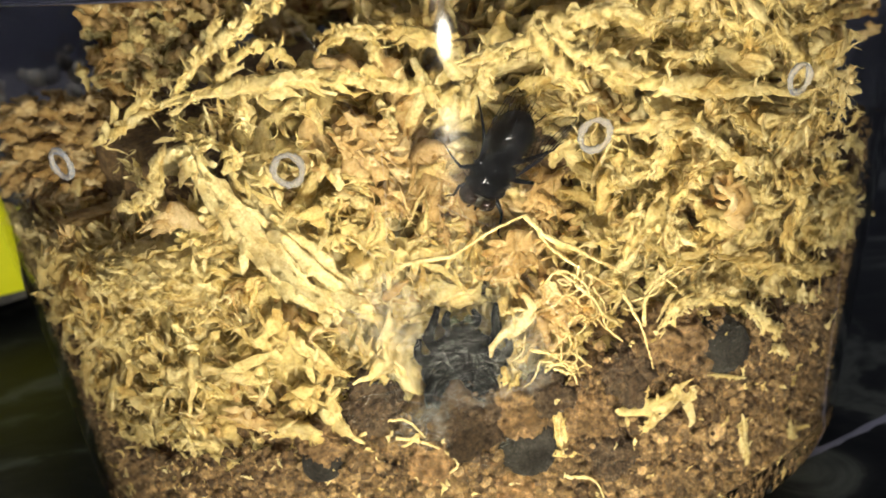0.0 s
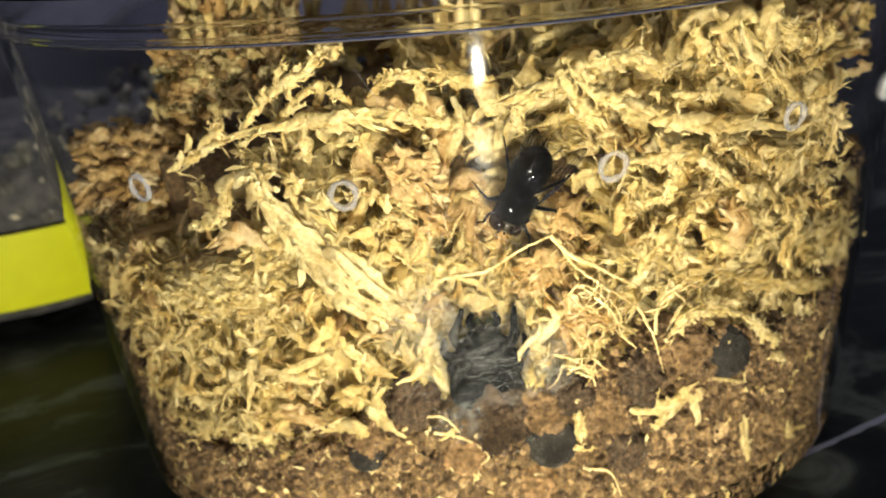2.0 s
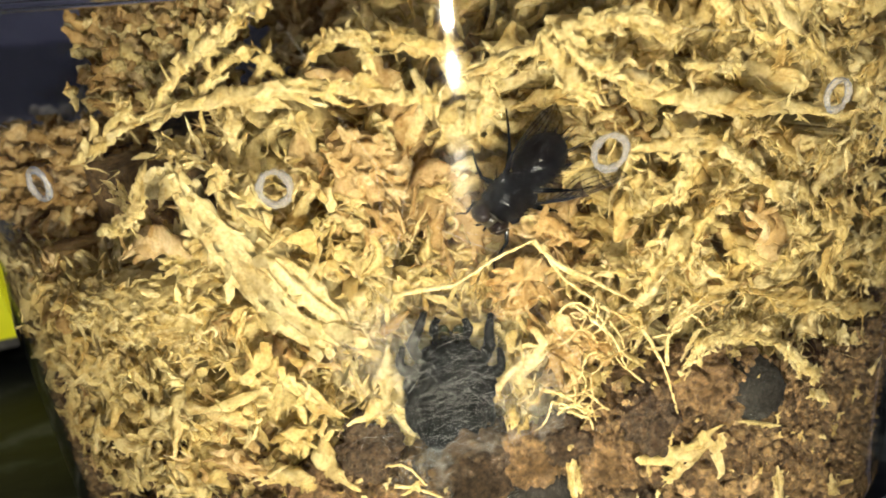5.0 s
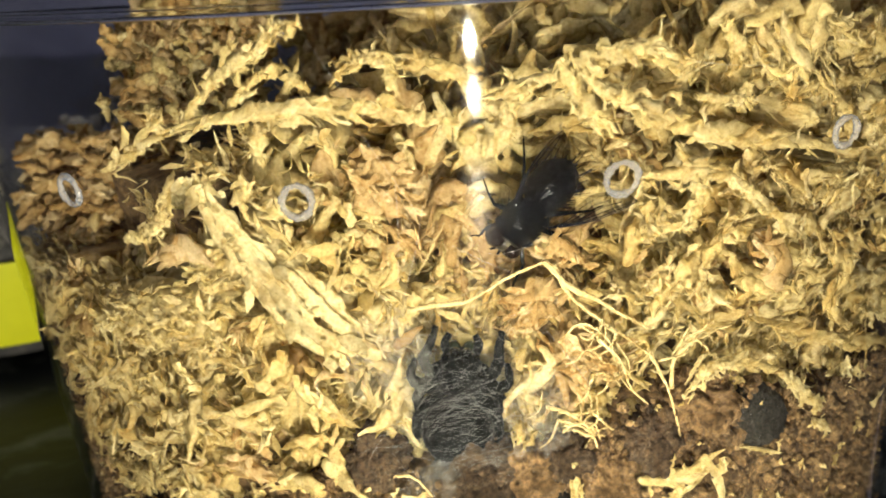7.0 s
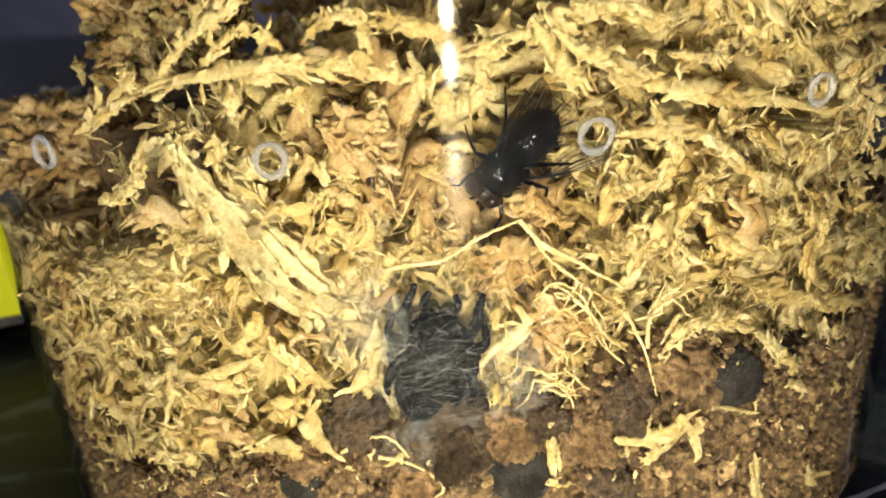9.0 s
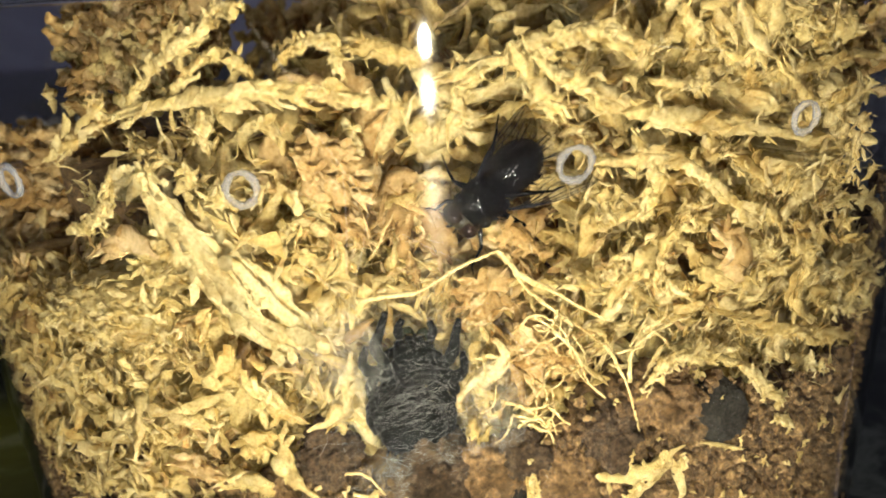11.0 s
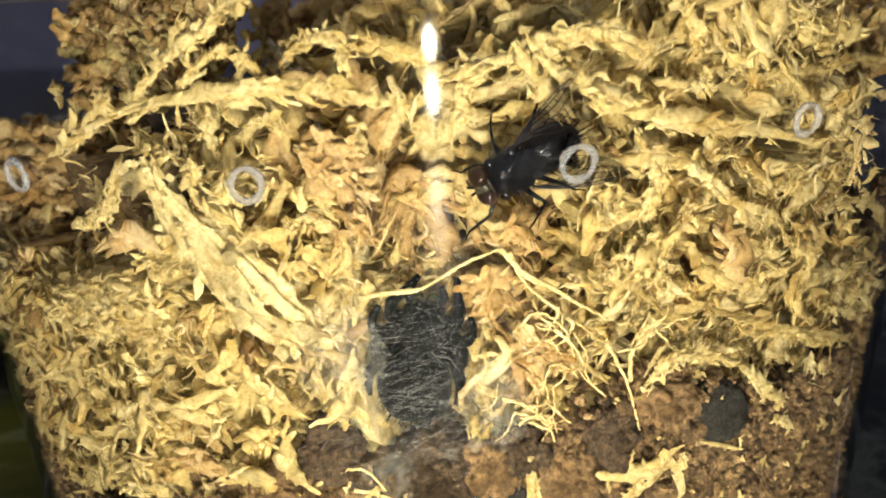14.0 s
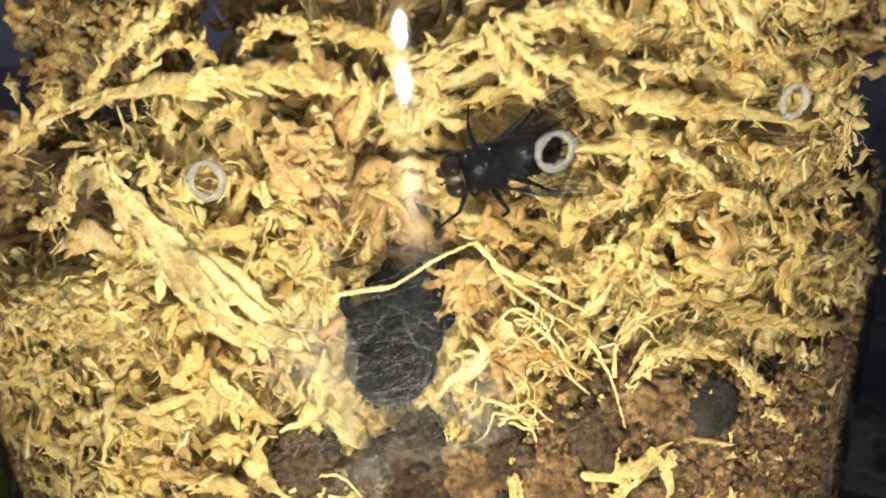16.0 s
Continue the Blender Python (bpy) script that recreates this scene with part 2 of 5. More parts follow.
class Geo:
    """Collects vertices and faces of one mesh."""

    def __init__(self):
        self.v, self.f, self.n = [], [], 0

    def add(self, verts, faces):
        self.v.append(np.asarray(verts, float))
        self.f.extend([tuple(int(i) + self.n for i in f) for f in faces])
        self.n += len(verts)

    def tube(self, path, radii, sides=6, rough=0.0):
        path, n = np.asarray(path, float), len(path)
        radii = np.interp(np.linspace(0, 1, n), np.linspace(0, 1, len(radii)), radii)
        tan = np.gradient(path, axis=0)
        tan /= np.linalg.norm(tan, axis=1)[:, None] + 1e-12
        up = np.array([0.31, 0.22, 0.92])
        verts, faces = [], []
        for i in range(n):
            s = np.cross(tan[i], up)
            s /= np.linalg.norm(s) + 1e-9
            w = np.cross(s, tan[i])
            for j in range(sides):
                an = 2 * math.pi * j / sides
                rr = radii[i] * (1 + rough * RNG.uniform(-1, 1))
                verts.append(path[i] + rr * (math.cos(an) * s + math.sin(an) * w))
        for i in range(n - 1):
            for j in range(sides):
                k = (j + 1) % sides
                faces.append((i * sides + j, i * sides + k, (i + 1) * sides + k, (i + 1) * sides + j))
        faces.append(tuple(range(sides - 1, -1, -1)))
        faces.append(tuple((n - 1) * sides + j for j in range(sides)))
        self.add(verts, faces)

    def ribbon(self, path, width, normal, fold=0.25, twist=0.0, ragged=0.4, tip=0.8):
        """A ragged, folded blade along a path."""
        path, n = np.asarray(path, float), len(path)
        tan = np.gradient(path, axis=0)
        tan /= np.linalg.norm(tan, axis=1)[:, None] + 1e-12
        verts, faces = [], []
        for i in range(n):
            s = i / (n - 1)
            side = np.cross(tan[i], normal)
            side /= np.linalg.norm(side) + 1e-9
            nn = np.cross(side, tan[i])
            an = twist * (s - 0.5)
            side, nn = side * math.cos(an) + nn * math.sin(an), nn * math.cos(an) - side * math.sin(an)
            w = 0.5 * width * max(0.06, math.sin(math.pi * min(0.985, max(0.03, s ** tip)))) ** 0.75
            l, r = (w * (1 + ragged * RNG.uniform(-1, 0.8)) for _ in range(2))
            verts += [path[i] - side * l, path[i] + nn * fold * w * RNG.uniform(0.6, 1.4), path[i] + side * r]
        for i in range(n - 1):
            for j in range(2):
                faces.append((3 * i + j, 3 * i + j + 1, 3 * i + j + 4, 3 * i + j + 3))
        self.add(verts, faces)

    def rope(self, path, width, normal, flat=0.55, lumps=0.45, tip=1.0):
        """A soft, matted strand: a flattened, folded tube with scaly lumps and pointed ends."""
        v, f = rope_field([np.asarray(path, float)], [width], [normal], [flat], lumps, tip)
        self.add(v, f)

    def blob(self, center, radii, turns=(0, 0, 0), rough=0.12, sub=3, freq=1.3):
        bm = bmesh.new()
        bmesh.ops.create_icosphere(bm, subdivisions=sub, radius=1.0)
        off = Vector(RNG.uniform(-50, 50, 3))
        m = Euler([radians(t) for t in turns]).to_matrix()
        verts = []
        for v in bm.verts:
            c = v.co.normalized()
            k = 1 + rough * (noise.fractal(c * freq + off, 0.6, 2.1, 4))
            verts.append(np.array(center) + np.array(m @ Vector((c.x * radii[0] * k, c.y * radii[1] * k, c.z * radii[2] * k))))
        self.add(verts, [[v.index for v in f.verts] for f in bm.faces])
        bm.free()

    def mesh(self, name, smooth=True):
        me = bpy.data.meshes.new(name)
        me.from_pydata((np.vstack(self.v) * MM).tolist(), [], self.f)
        if smooth:
            me.polygons.foreach_set("use_smooth", [True] * len(me.polygons))
        me.update()
        return me


def part(name, geo, material, parent=None, label="", smooth=True):
    """One mesh object from a Geo, as a part under its thing, or as a thing."""
    ob = new(name, geo.mesh(name, smooth))
    ob.data.materials.append(material)
    if parent:
        ob.parent = parent
    if label:
        ob["label"] = label
    return ob


def revolve(profile, steps=160, bulge=None):
    """A closed profile of (radius, height) turned round the cup's axis."""
    g, n = Geo(), len(profile)
    verts, faces = [], []
    for i in range(steps):
        an = 2 * math.pi * i / steps
        for r, h in profile:
            rr = r if bulge is None else r + bulge(an, r, h)
            verts.append((rr * math.sin(an), -rr * math.cos(an), h))
    for i in range(steps):
        k = (i + 1) % steps
        for j in range(n):
            l = (j + 1) % n
            faces.append((i * n + j, k * n + j, k * n + l, i * n + l))
    g.add(verts, faces)
    return g


# ---- the setting: a black stone table in a dark room ----
def build_setting():
    m, nt, bsdf = node_material("black_stone")
    veins = noise_node(nt, 38, 9, 0.62, 1.8)
    tone = ramp_node(nt, veins, [(0.40, (0.006, 0.007, 0.007)), (0.52, (0.014, 0.016, 0.014)), (0.61, (0.07, 0.076, 0.064)), (0.72, (0.02, 0.022, 0.019))])
    nt.links.new(tone, bsdf.inputs["Base Color"])
    bsdf.inputs["Roughness"].default_value = 0.36
    bsdf.inputs["Specular IOR Level"].default_value = 0.04
    bump(nt, bsdf, noise_node(nt, 300, 4, 0.6), 0.15, 0.0002)
    g = Geo()
    g.add([(-900, -700, 0), (900, -700, 0), (900, 700, 0), (-900, 700, 0), (-900, -700, -30), (900, -700, -30), (900, 700, -30), (-900, 700, -30)],
          [(0, 1, 2, 3), (7, 6, 5, 4), (0, 4, 5, 1), (1, 5, 6, 2), (2, 6, 7, 3), (3, 7, 4, 0)])
    table = tagged(part("table_top", g, m, smooth=False), "black polished stone table top with faint pale veins", "table", kind="structure")
    wm = plain_material("blue_grey_painted_wall", (0.42, 0.42, 0.50), 0.8, grain=0.2, scale=6)
    for name, (x0, y0, x1, y1) in (("wall_north", (-900, 700, 900, 730)), ("wall_south", (-900, -730, 900, -700)), ("wall_west", (-930, -700, -900, 700)), ("wall_east", (900, -700, 930, 700))):
        g = Geo()
        c = [(x0, y0), (x1, y0), (x1, y1), (x0, y1)]
        g.add([(x, y, z) for z in (-30, 900) for x, y in c], [(3, 2, 1, 0), (4, 5, 6, 7)] + [(i, (i + 1) % 4, 4 + (i + 1) % 4, 4 + i) for i in range(4)])
        tagged(part(name, g, wm, smooth=False), "blue-grey painted wall of a dim room", "wall", kind="structure")
    inlay = plain_material("pale_vein", (0.20, 0.20, 0.24), 0.4, grain=0.3, scale=300)
    g = Geo()
    path = smooth_path([(24, -21.5, 0), (32.4, -16.6, 0), (45.4, -8.6, 0), (70, 5, 0), (120, 28, 0)], 40)
    g.ribbon([p + np.array([0, 0, 0.02]) for p in path], 1.0, np.array([0, 0, 1.0]), fold=0.05, ragged=0.35)
    tagged(part("stone_vein", g, inlay), "thin pale vein across the black stone table", "stone vein", kind="structure")


# ---- the cup ----
def cup_profile(extra=0.0):
    """Outer skin upwards, then inner skin down again."""
    t = 0.5
    outer = [(0.001, 0.6), (28.0, 0.6), (30.0, 0.0), (32.5, 0.1)]
    for i in range(7):
        an = radians(15 + i * 11)
        outer.append((cup_r(4.2) - 4.2 + 4.2 * math.sin(an), 4.2 - 4.2 * math.cos(an)))
    outer += [(cup_r(h), h) for h in (4.3, 4.8, 16, 24, 32, 40, 47.3, 47.55, 47.6)]
    inner = [(cup_r(h) - t, h) for h in (47.6, 47.55, 47.3, 40, 32, 24, 16, 5.2, 4.6)]
    inner += [(cup_r(2) - 2.0, 1.6), (30, 0.9), (0.001, 1.1)]
    return [(r + extra, h) for r, h in outer + inner]


def rim_profile(extra=0.0):
    """The stepped shoulder and rolled lip on top of the cup."""
    b = cup_r(48) + extra
    outer = [(b - 0.05, 47.62), (b - 0.02, 47.9), (b + 0.35, 48.2), (b + 0.45, 48.3), (b + 0.58, 49.1), (b + 0.95, 49.4), (b + 1.05, 49.5), (b + 1.62, 53.0), (b + 1.7, 53.4), (b + 2.8, 53.6), (b + 2.8, 54.2)]
    return outer + [(b + 1.3, 54.2), (b + 1.15, 53.4), (b + 0.55, 49.7), (b + 0.42, 49.5), (b + 0.08, 49.2), (b - 0.05, 48.5), (b - 0.15, 48.3), (b - 0.5, 48.0), (b - 0.55, 47.62)]


def vent_ring(a, h, parent):
    """A lip of plastic melted up round a vent hole."""
    g = Geo()
    x, y, z = wall_axes(a)
    c = at_wall(a, h, 0.0)
    n, sides = 44, 10
    verts, faces = [], []
    off = RNG.uniform(0, 9)
    for i in range(n):
        an = 2 * math.pi * i / n
        big = 1.0 * (1 + 0.05 * math.sin(2 * an + off) + 0.03 * RNG.uniform(-1, 1))
        thick = 0.22 * (1 + 0.2 * math.sin(3 * an + off) + 0.2 * RNG.uniform(-1, 1))
        rad = x * math.cos(an) + y * math.sin(an)
        for j in range(sides):
            bn = 2 * math.pi * j / sides
            verts.append(c + rad * (big + thick * math.cos(bn)) + z * (0.12 + 1.1 * thick * math.sin(bn)))
    for i in range(n):
        k = (i + 1) % n
        for j in range(sides):
            l = (j + 1) % sides
            faces.append((i * sides + j, k * sides + j, k * sides + l, i * sides + l))
    g.add(verts, faces)
    ob = part("vent_ring", g, RINGP, parent, "ring of melted clear plastic round a vent hole")
    ob.visible_shadow = True


RINGP = clear_plastic("melted_plastic", (1, 1, 1), 0.07)
RINGP.node_tree.nodes["Principled BSDF"].inputs["Transmission Weight"].default_value = 0.80
RINGP.node_tree.nodes["Principled BSDF"].inputs["IOR"].default_value = 1.30
RINGP.node_tree.nodes["Principled BSDF"].inputs["Coat Weight"].default_value = 0.8
bump(RINGP.node_tree, RINGP.node_tree.nodes["Principled BSDF"], noise_node(RINGP.node_tree, 1500, 3, 0.5), 0.5, 0.0003)


def build_cup():
    cup = tagged(new("clear_cup"), "clear tapered plastic cup half full of moss and soil", "cup")
    body = part("body", revolve(cup_profile(), 480), PLASTIC, cup)
    body.visible_shadow = False
    shoulder = part("rim", revolve(rim_profile(), 200), PLASTIC, cup, "stepped clear plastic rim")
    shoulder.visible_shadow = False
    for a, h in ((-39.6, 36.4), (-14.5, 36.3), (12.3, 36.7), (34.6, 37.8), (58.0, 36.8)):
        vent_ring(a, h, cup)
    rim = cup_r(53)
    lid = tagged(new("cup_lid"), "smoky clear plastic lid with a ribbed skirt on the cup", "lid")
    prof = [(rim + 2.4, 56.5), (rim + 1.6, 56.5), (rim + 2.6, 54.6), (rim + 2.9, 51.8), (rim + 3.6, 51.8), (rim + 3.5, 55.6)]
    skirt = part("skirt", revolve(prof[::-1], 240, lambda an, r, h: 0.12 * math.sin(an * 120) if r > rim + 2.7 else 0.0), LID, lid, "ribbed smoky plastic skirt")
    skirt.visible_shadow = False
    top = part("top_panel", revolve([(0.001, 55.7), (rim - 2.5, 55.7), (rim - 2.0, 54.9), (rim + 1.55, 54.9), (rim + 1.55, 56.4), (rim - 1.2, 56.4), (rim - 1.8, 56.7), (0.001, 56.7)], 160), LID, lid)
    top.visible_shadow = False


# ---- the neighbouring cup ----
def build_neighbour():
    cup = tagged(new("clear_cup"), "second clear plastic cup with a yellow sticker, behind the first", "cup")
    cup.location = (-0.076, 0.073, 0)
    body = part("body", revolve(cup_profile(-1.2), 96), FOGGED, cup, "fogged clear plastic wall")
    body.visible_shadow = False
    shoulder = part("rim", revolve(rim_profile(-1.2), 96), PLASTIC, cup)
    shoulder.visible_shadow = False
    sticker = plain_material("yellow_paper", (0.90, 0.92, 0.012), 0.55, grain=0.04, scale=300)
    g = Geo()
    verts, faces = [], []
    cols = 40
    for skin in (0.12, 0.26):
        for i in range(cols + 1):
            a = -24 + 78 * i / cols
            for h in (4.3, 5, 8, 12, 15.0, 15.6):
                q = at_wall(a, h, 1.2 - skin - (0.05 if h in (4.3, 15.6) else 0.12))
                verts.append(q)
    n = cols + 1
    for i in range(cols):
        for j in range(5):
            q = (i * 6 + j, i * 6 + j + 1, (i + 1) * 6 + j + 1, (i + 1) * 6 + j)
            faces += [q, tuple(k + n * 6 for k in reversed(q))]
    g.add(verts, faces)
    part("sticker", g, sticker, cup, "bright yellow paper sticker")
    fill = tagged(new("substrate"), "grey-brown damp soil filling the second cup", "substrate", kind="stuff")
    fill.location = cup.location
    rows = [(0.001, 1.6)] + [(cup_r(h) - 3.0, h) for h in (2.5, 8, 14, 20, 24)] + [(20, 26), (0.001, 27)]
    part("soil_body", revolve(rows, 72, lambda an, r, h: 0 if r < 1 else 0.8 * noise.noise(Vector((math.cos(an) * 9, math.sin(an) * 9, h * 0.5)))), GREYSOIL, fill)
    g = Geo()
    for _ in range(520):
        a, h = RNG.uniform(-70, 80), RNG.uniform(16, 42)
        if h > 27 + 12 * noise.noise(Vector((a * 0.06, 3.0, 0))) + 6:
            continue
        s = RNG.uniform(0.5, 1.6)
        g.blob(at_wall(a, h, RNG.uniform(2.5, 7)), (s, s * RNG.uniform(0.6, 1), s), RNG.uniform(0, 180, 3), 0.35, 1, 1.6)
    part("crumbs", g, GREYMOSS, fill)


GREYSOIL = earth_material("grey_damp_soil", [(0.0, (0.10, 0.10, 0.105)), (1.0, (0.17, 0.17, 0.16))], 0.8, 300)
GREYMOSS = earth_material("grey_green_crumbs", [(0.0, (0.12, 0.12, 0.11)), (0.6, (0.34, 0.34, 0.28)), (1.0, (0.70, 0.68, 0.52))], 0.7, 500)


# ---- what fills the cup: where soil ends and moss ends, by angle ----
def soil_top(a):
    return np.interp(a, [-80, -66, -59, -54, -50, -41, -30, -20, -12, -6, 0, 8, 13, 19, 24, 28, 36, 50, 60, 66, 72, 80], [27, 25, 17, 10.5, 10, 10, 12.5, 13, 16, 16, 13.5, 17, 19.5, 20.8, 22, 20.5, 18, 18, 17.5, 23, 28, 29])


def moss_top(a):
    return np.interp(a, [-80, -62, -48, -36, -30, -27, -21, -15, -11, -6, -1, 5, 11, 20, 35, 48, 57, 64, 80], [34, 36, 38, 37.5, 38.5, 39.5, 40.6, 41.0, 41.0, 40.8, 40.3, 41, 42.8, 44, 46, 42, 35, 31, 28])


GAPS = [(-23.8, 29.3, 2.2, 0.8), (-21.8, 38.0, 1.6, 1.5), (-17.1, 37.0, 1.8, 1.2), (11.8, 30.7, 2.2, 0.9), (14.1, 29.8, 1.6, 0.8), (14.9, 42.2, 3.0, 1.6),
        (20.2, 35.0, 1.6, 0.9), (-35.7, 30.6, 5.0, 0.8), (-45.5, 30.2, 6.0, 0.8), (-13.2, 34.3, 1.8, 0.7), (25.0, 36.7, 7.0, 0.5), (38, 36.8, 2.5, 1.6), (-31.5, 35.5, 3.8, 2.1), (-26.5, 34.5, 1.6, 1.6)]
PATCHES = [(-8, 37, 5.5, 4), (9, 23.5, 4.0, 4), (5.5, 28.5, 3.5, 2.5), (29, 29, 5, 3.5), (-30, 32, 4, 2), (-18, 25, 4, 3), (8.5, 31.8, 3, 1.5), (-3, 34, 5, 2.5), (-50, 37, 8, 3.5), (-28, 16, 4, 2), (45, 27, 6, 3)]


def hollow(a, h, inset):
    """Dark gaps in the moss, and the room that the fly and the spider have."""
    for ga, gh, ra, rh in GAPS:
        if inset < 17 and ((a - ga) / (1.25 * ra)) ** 2 + ((h - gh) / (1.4 * rh)) ** 2 < 1:
            return True
    if inset < 8.5 and noise.noise(Vector((a * 0.26, h * 0.40, 50))) < -0.36:
        return True
    if inset < 5.4 and ((a - 5.2) / 10.4) ** 2 + ((h - 35.5) / 6.2) ** 2 < 1:
        return True
    if inset < 5.0 and ((a + 1.9) / 5.8) ** 2 + ((h - 22.4) / 7.6) ** 2 < 1:
        return True
    if inset < 4.2 and ((a + 1.8) / 5.6) ** 2 + ((h - 28.4) / 4.4) ** 2 < 1:
        return True
    if a < -36 + 4 * noise.noise(Vector((h * 0.3, 0, 0))) and h > 29.5 and inset < 13:
        return True
    if a > 52 + 5 * noise.noise(Vector((h * 0.3, 4, 0))) and inset < 3 + 0.5 * (a - 52) and h > 27:
        return True
    return a < -27 and h > 39.5 and inset < 26


def shred_field(specs, rows=8):
    """Many ragged blades at once. specs: place, way, normal, length, width, bend, sway, twist, fold."""
    n = len(specs)
    p, d, nn = (np.array([s[i] for s in specs]) for i in range(3))
    ln, wd, bend, sway, twist, fold = (np.array([s[i] for s in specs])[:, None] for i in range(3, 9))
    d /= np.linalg.norm(d, axis=1)[:, None]
    b = np.cross(nn, d)
    b /= np.linalg.norm(b, axis=1)[:, None] + 1e-9
    nn = np.cross(d, b)
    s = np.linspace(0, 1, rows + 1)[None, :]
    ph = RNG.uniform(0, 6.28, (n, 1))
    along, up, across = ln * (s - 0.5), bend * ln * ((s - 0.5) ** 2 * 4 - 0.4), sway * ln * np.sin(4.0 * s + ph)
    c = p[:, None] + d[:, None] * along[..., None] + nn[:, None] * up[..., None] + b[:, None] * across[..., None]
    for axis, amount in ((nn, 0.22), (b, 0.16)):
        k = RNG.normal(0, 1, (n, rows + 1))
        k = (k + np.roll(k, 1, 1) + np.roll(k, -1, 1)) / 1.8
        c = c + axis[:, None] * (amount * wd * k)[..., None]
    an = twist * (s - 0.5) + RNG.uniform(-0.7, 0.7, (n, 1))
    side = b[:, None] * np.cos(an)[..., None] + nn[:, None] * np.sin(an)[..., None]
    top = nn[:, None] * np.cos(an)[..., None] - b[:, None] * np.sin(an)[..., None]
    an = an + 0.5 * np.sin(RNG.uniform(4, 11, (n, 1)) * s + ph)
    w = 0.5 * wd * np.sin(np.pi * np.clip(s, 0.04, 0.97) ** RNG.uniform(0.6, 1.5, (n, 1))) ** 0.7
    edges = []
    for _ in range(2):
        k = RNG.uniform(0.1, 1.7, (n, rows + 1))
        calm = (k + np.roll(k, 1, 1) + np.roll(k, -1, 1)) / 3
        mix = np.clip((wd - 0.35) / 0.5, 0, 0.85)
        edges.append(w * (k * (1 - mix) + calm * mix))
    l, r = edges
    v = np.stack([c - side * l[..., None], c + top * (fold * w * RNG.uniform(0.5, 1.5, (n, rows + 1)))[..., None], c + side * r[..., None]], 2).reshape(-1, 3)
    base = (np.arange(n) * 3 * (rows + 1))[:, None, None]
    i, j = np.arange(rows)[None, :, None], np.arange(2)[None, None, :]
    q = base + 3 * i + j
    f = np.stack([q, q + 1, q + 4, q + 3], -1).reshape(-1, 4)
    return v, f


def field_object(name, specs, material, label, rows=10):
    v, f = shred_field(specs, rows)
    me = bpy.data.meshes.new(name)
    me.from_pydata((v * MM).tolist(), [], f.tolist())
    me.polygons.foreach_set("use_smooth", [True] * len(me.polygons))
    me.materials.append(material)
    return tagged(new(name, me), label, "moss", kind="stuff")


def rope_object(name, specs, material, label):
    """Many matted strands in one mesh. specs: place, way, normal, length, width, bend, sway."""
    rows = 16
    s = np.linspace(0, 1, rows)
    paths = []
    for p, d, z, ln, wd, bend, sway in specs:
        d = d / np.linalg.norm(d)
        b = np.cross(z, d)
        ph, f = RNG.uniform(0, 6.28), RNG.uniform(2.5, 5.5)
        paths.append(p + np.outer(ln * (s - 0.5), d) + np.outer(ln * bend * ((s - 0.5) ** 2 * 4 - 0.4), z) + np.outer(ln * sway * np.sin(f * s + ph), b) + RNG.normal(0, 0.05 * wd, (rows, 3)))
    v, f = rope_field(paths, [t[4] for t in specs], [t[2] + RNG.normal(0, 0.35, 3) for t in specs], RNG.uniform(0.3, 0.7, len(specs)), 0.5)
    me = bpy.data.meshes.new(name)
    me.from_pydata((v * MM).tolist(), [], f)
    me.polygons.foreach_set("use_smooth", [True] * len(me.polygons))
    me.materials.append(material)
    return tagged(new(name, me), label, "moss", kind="stuff")


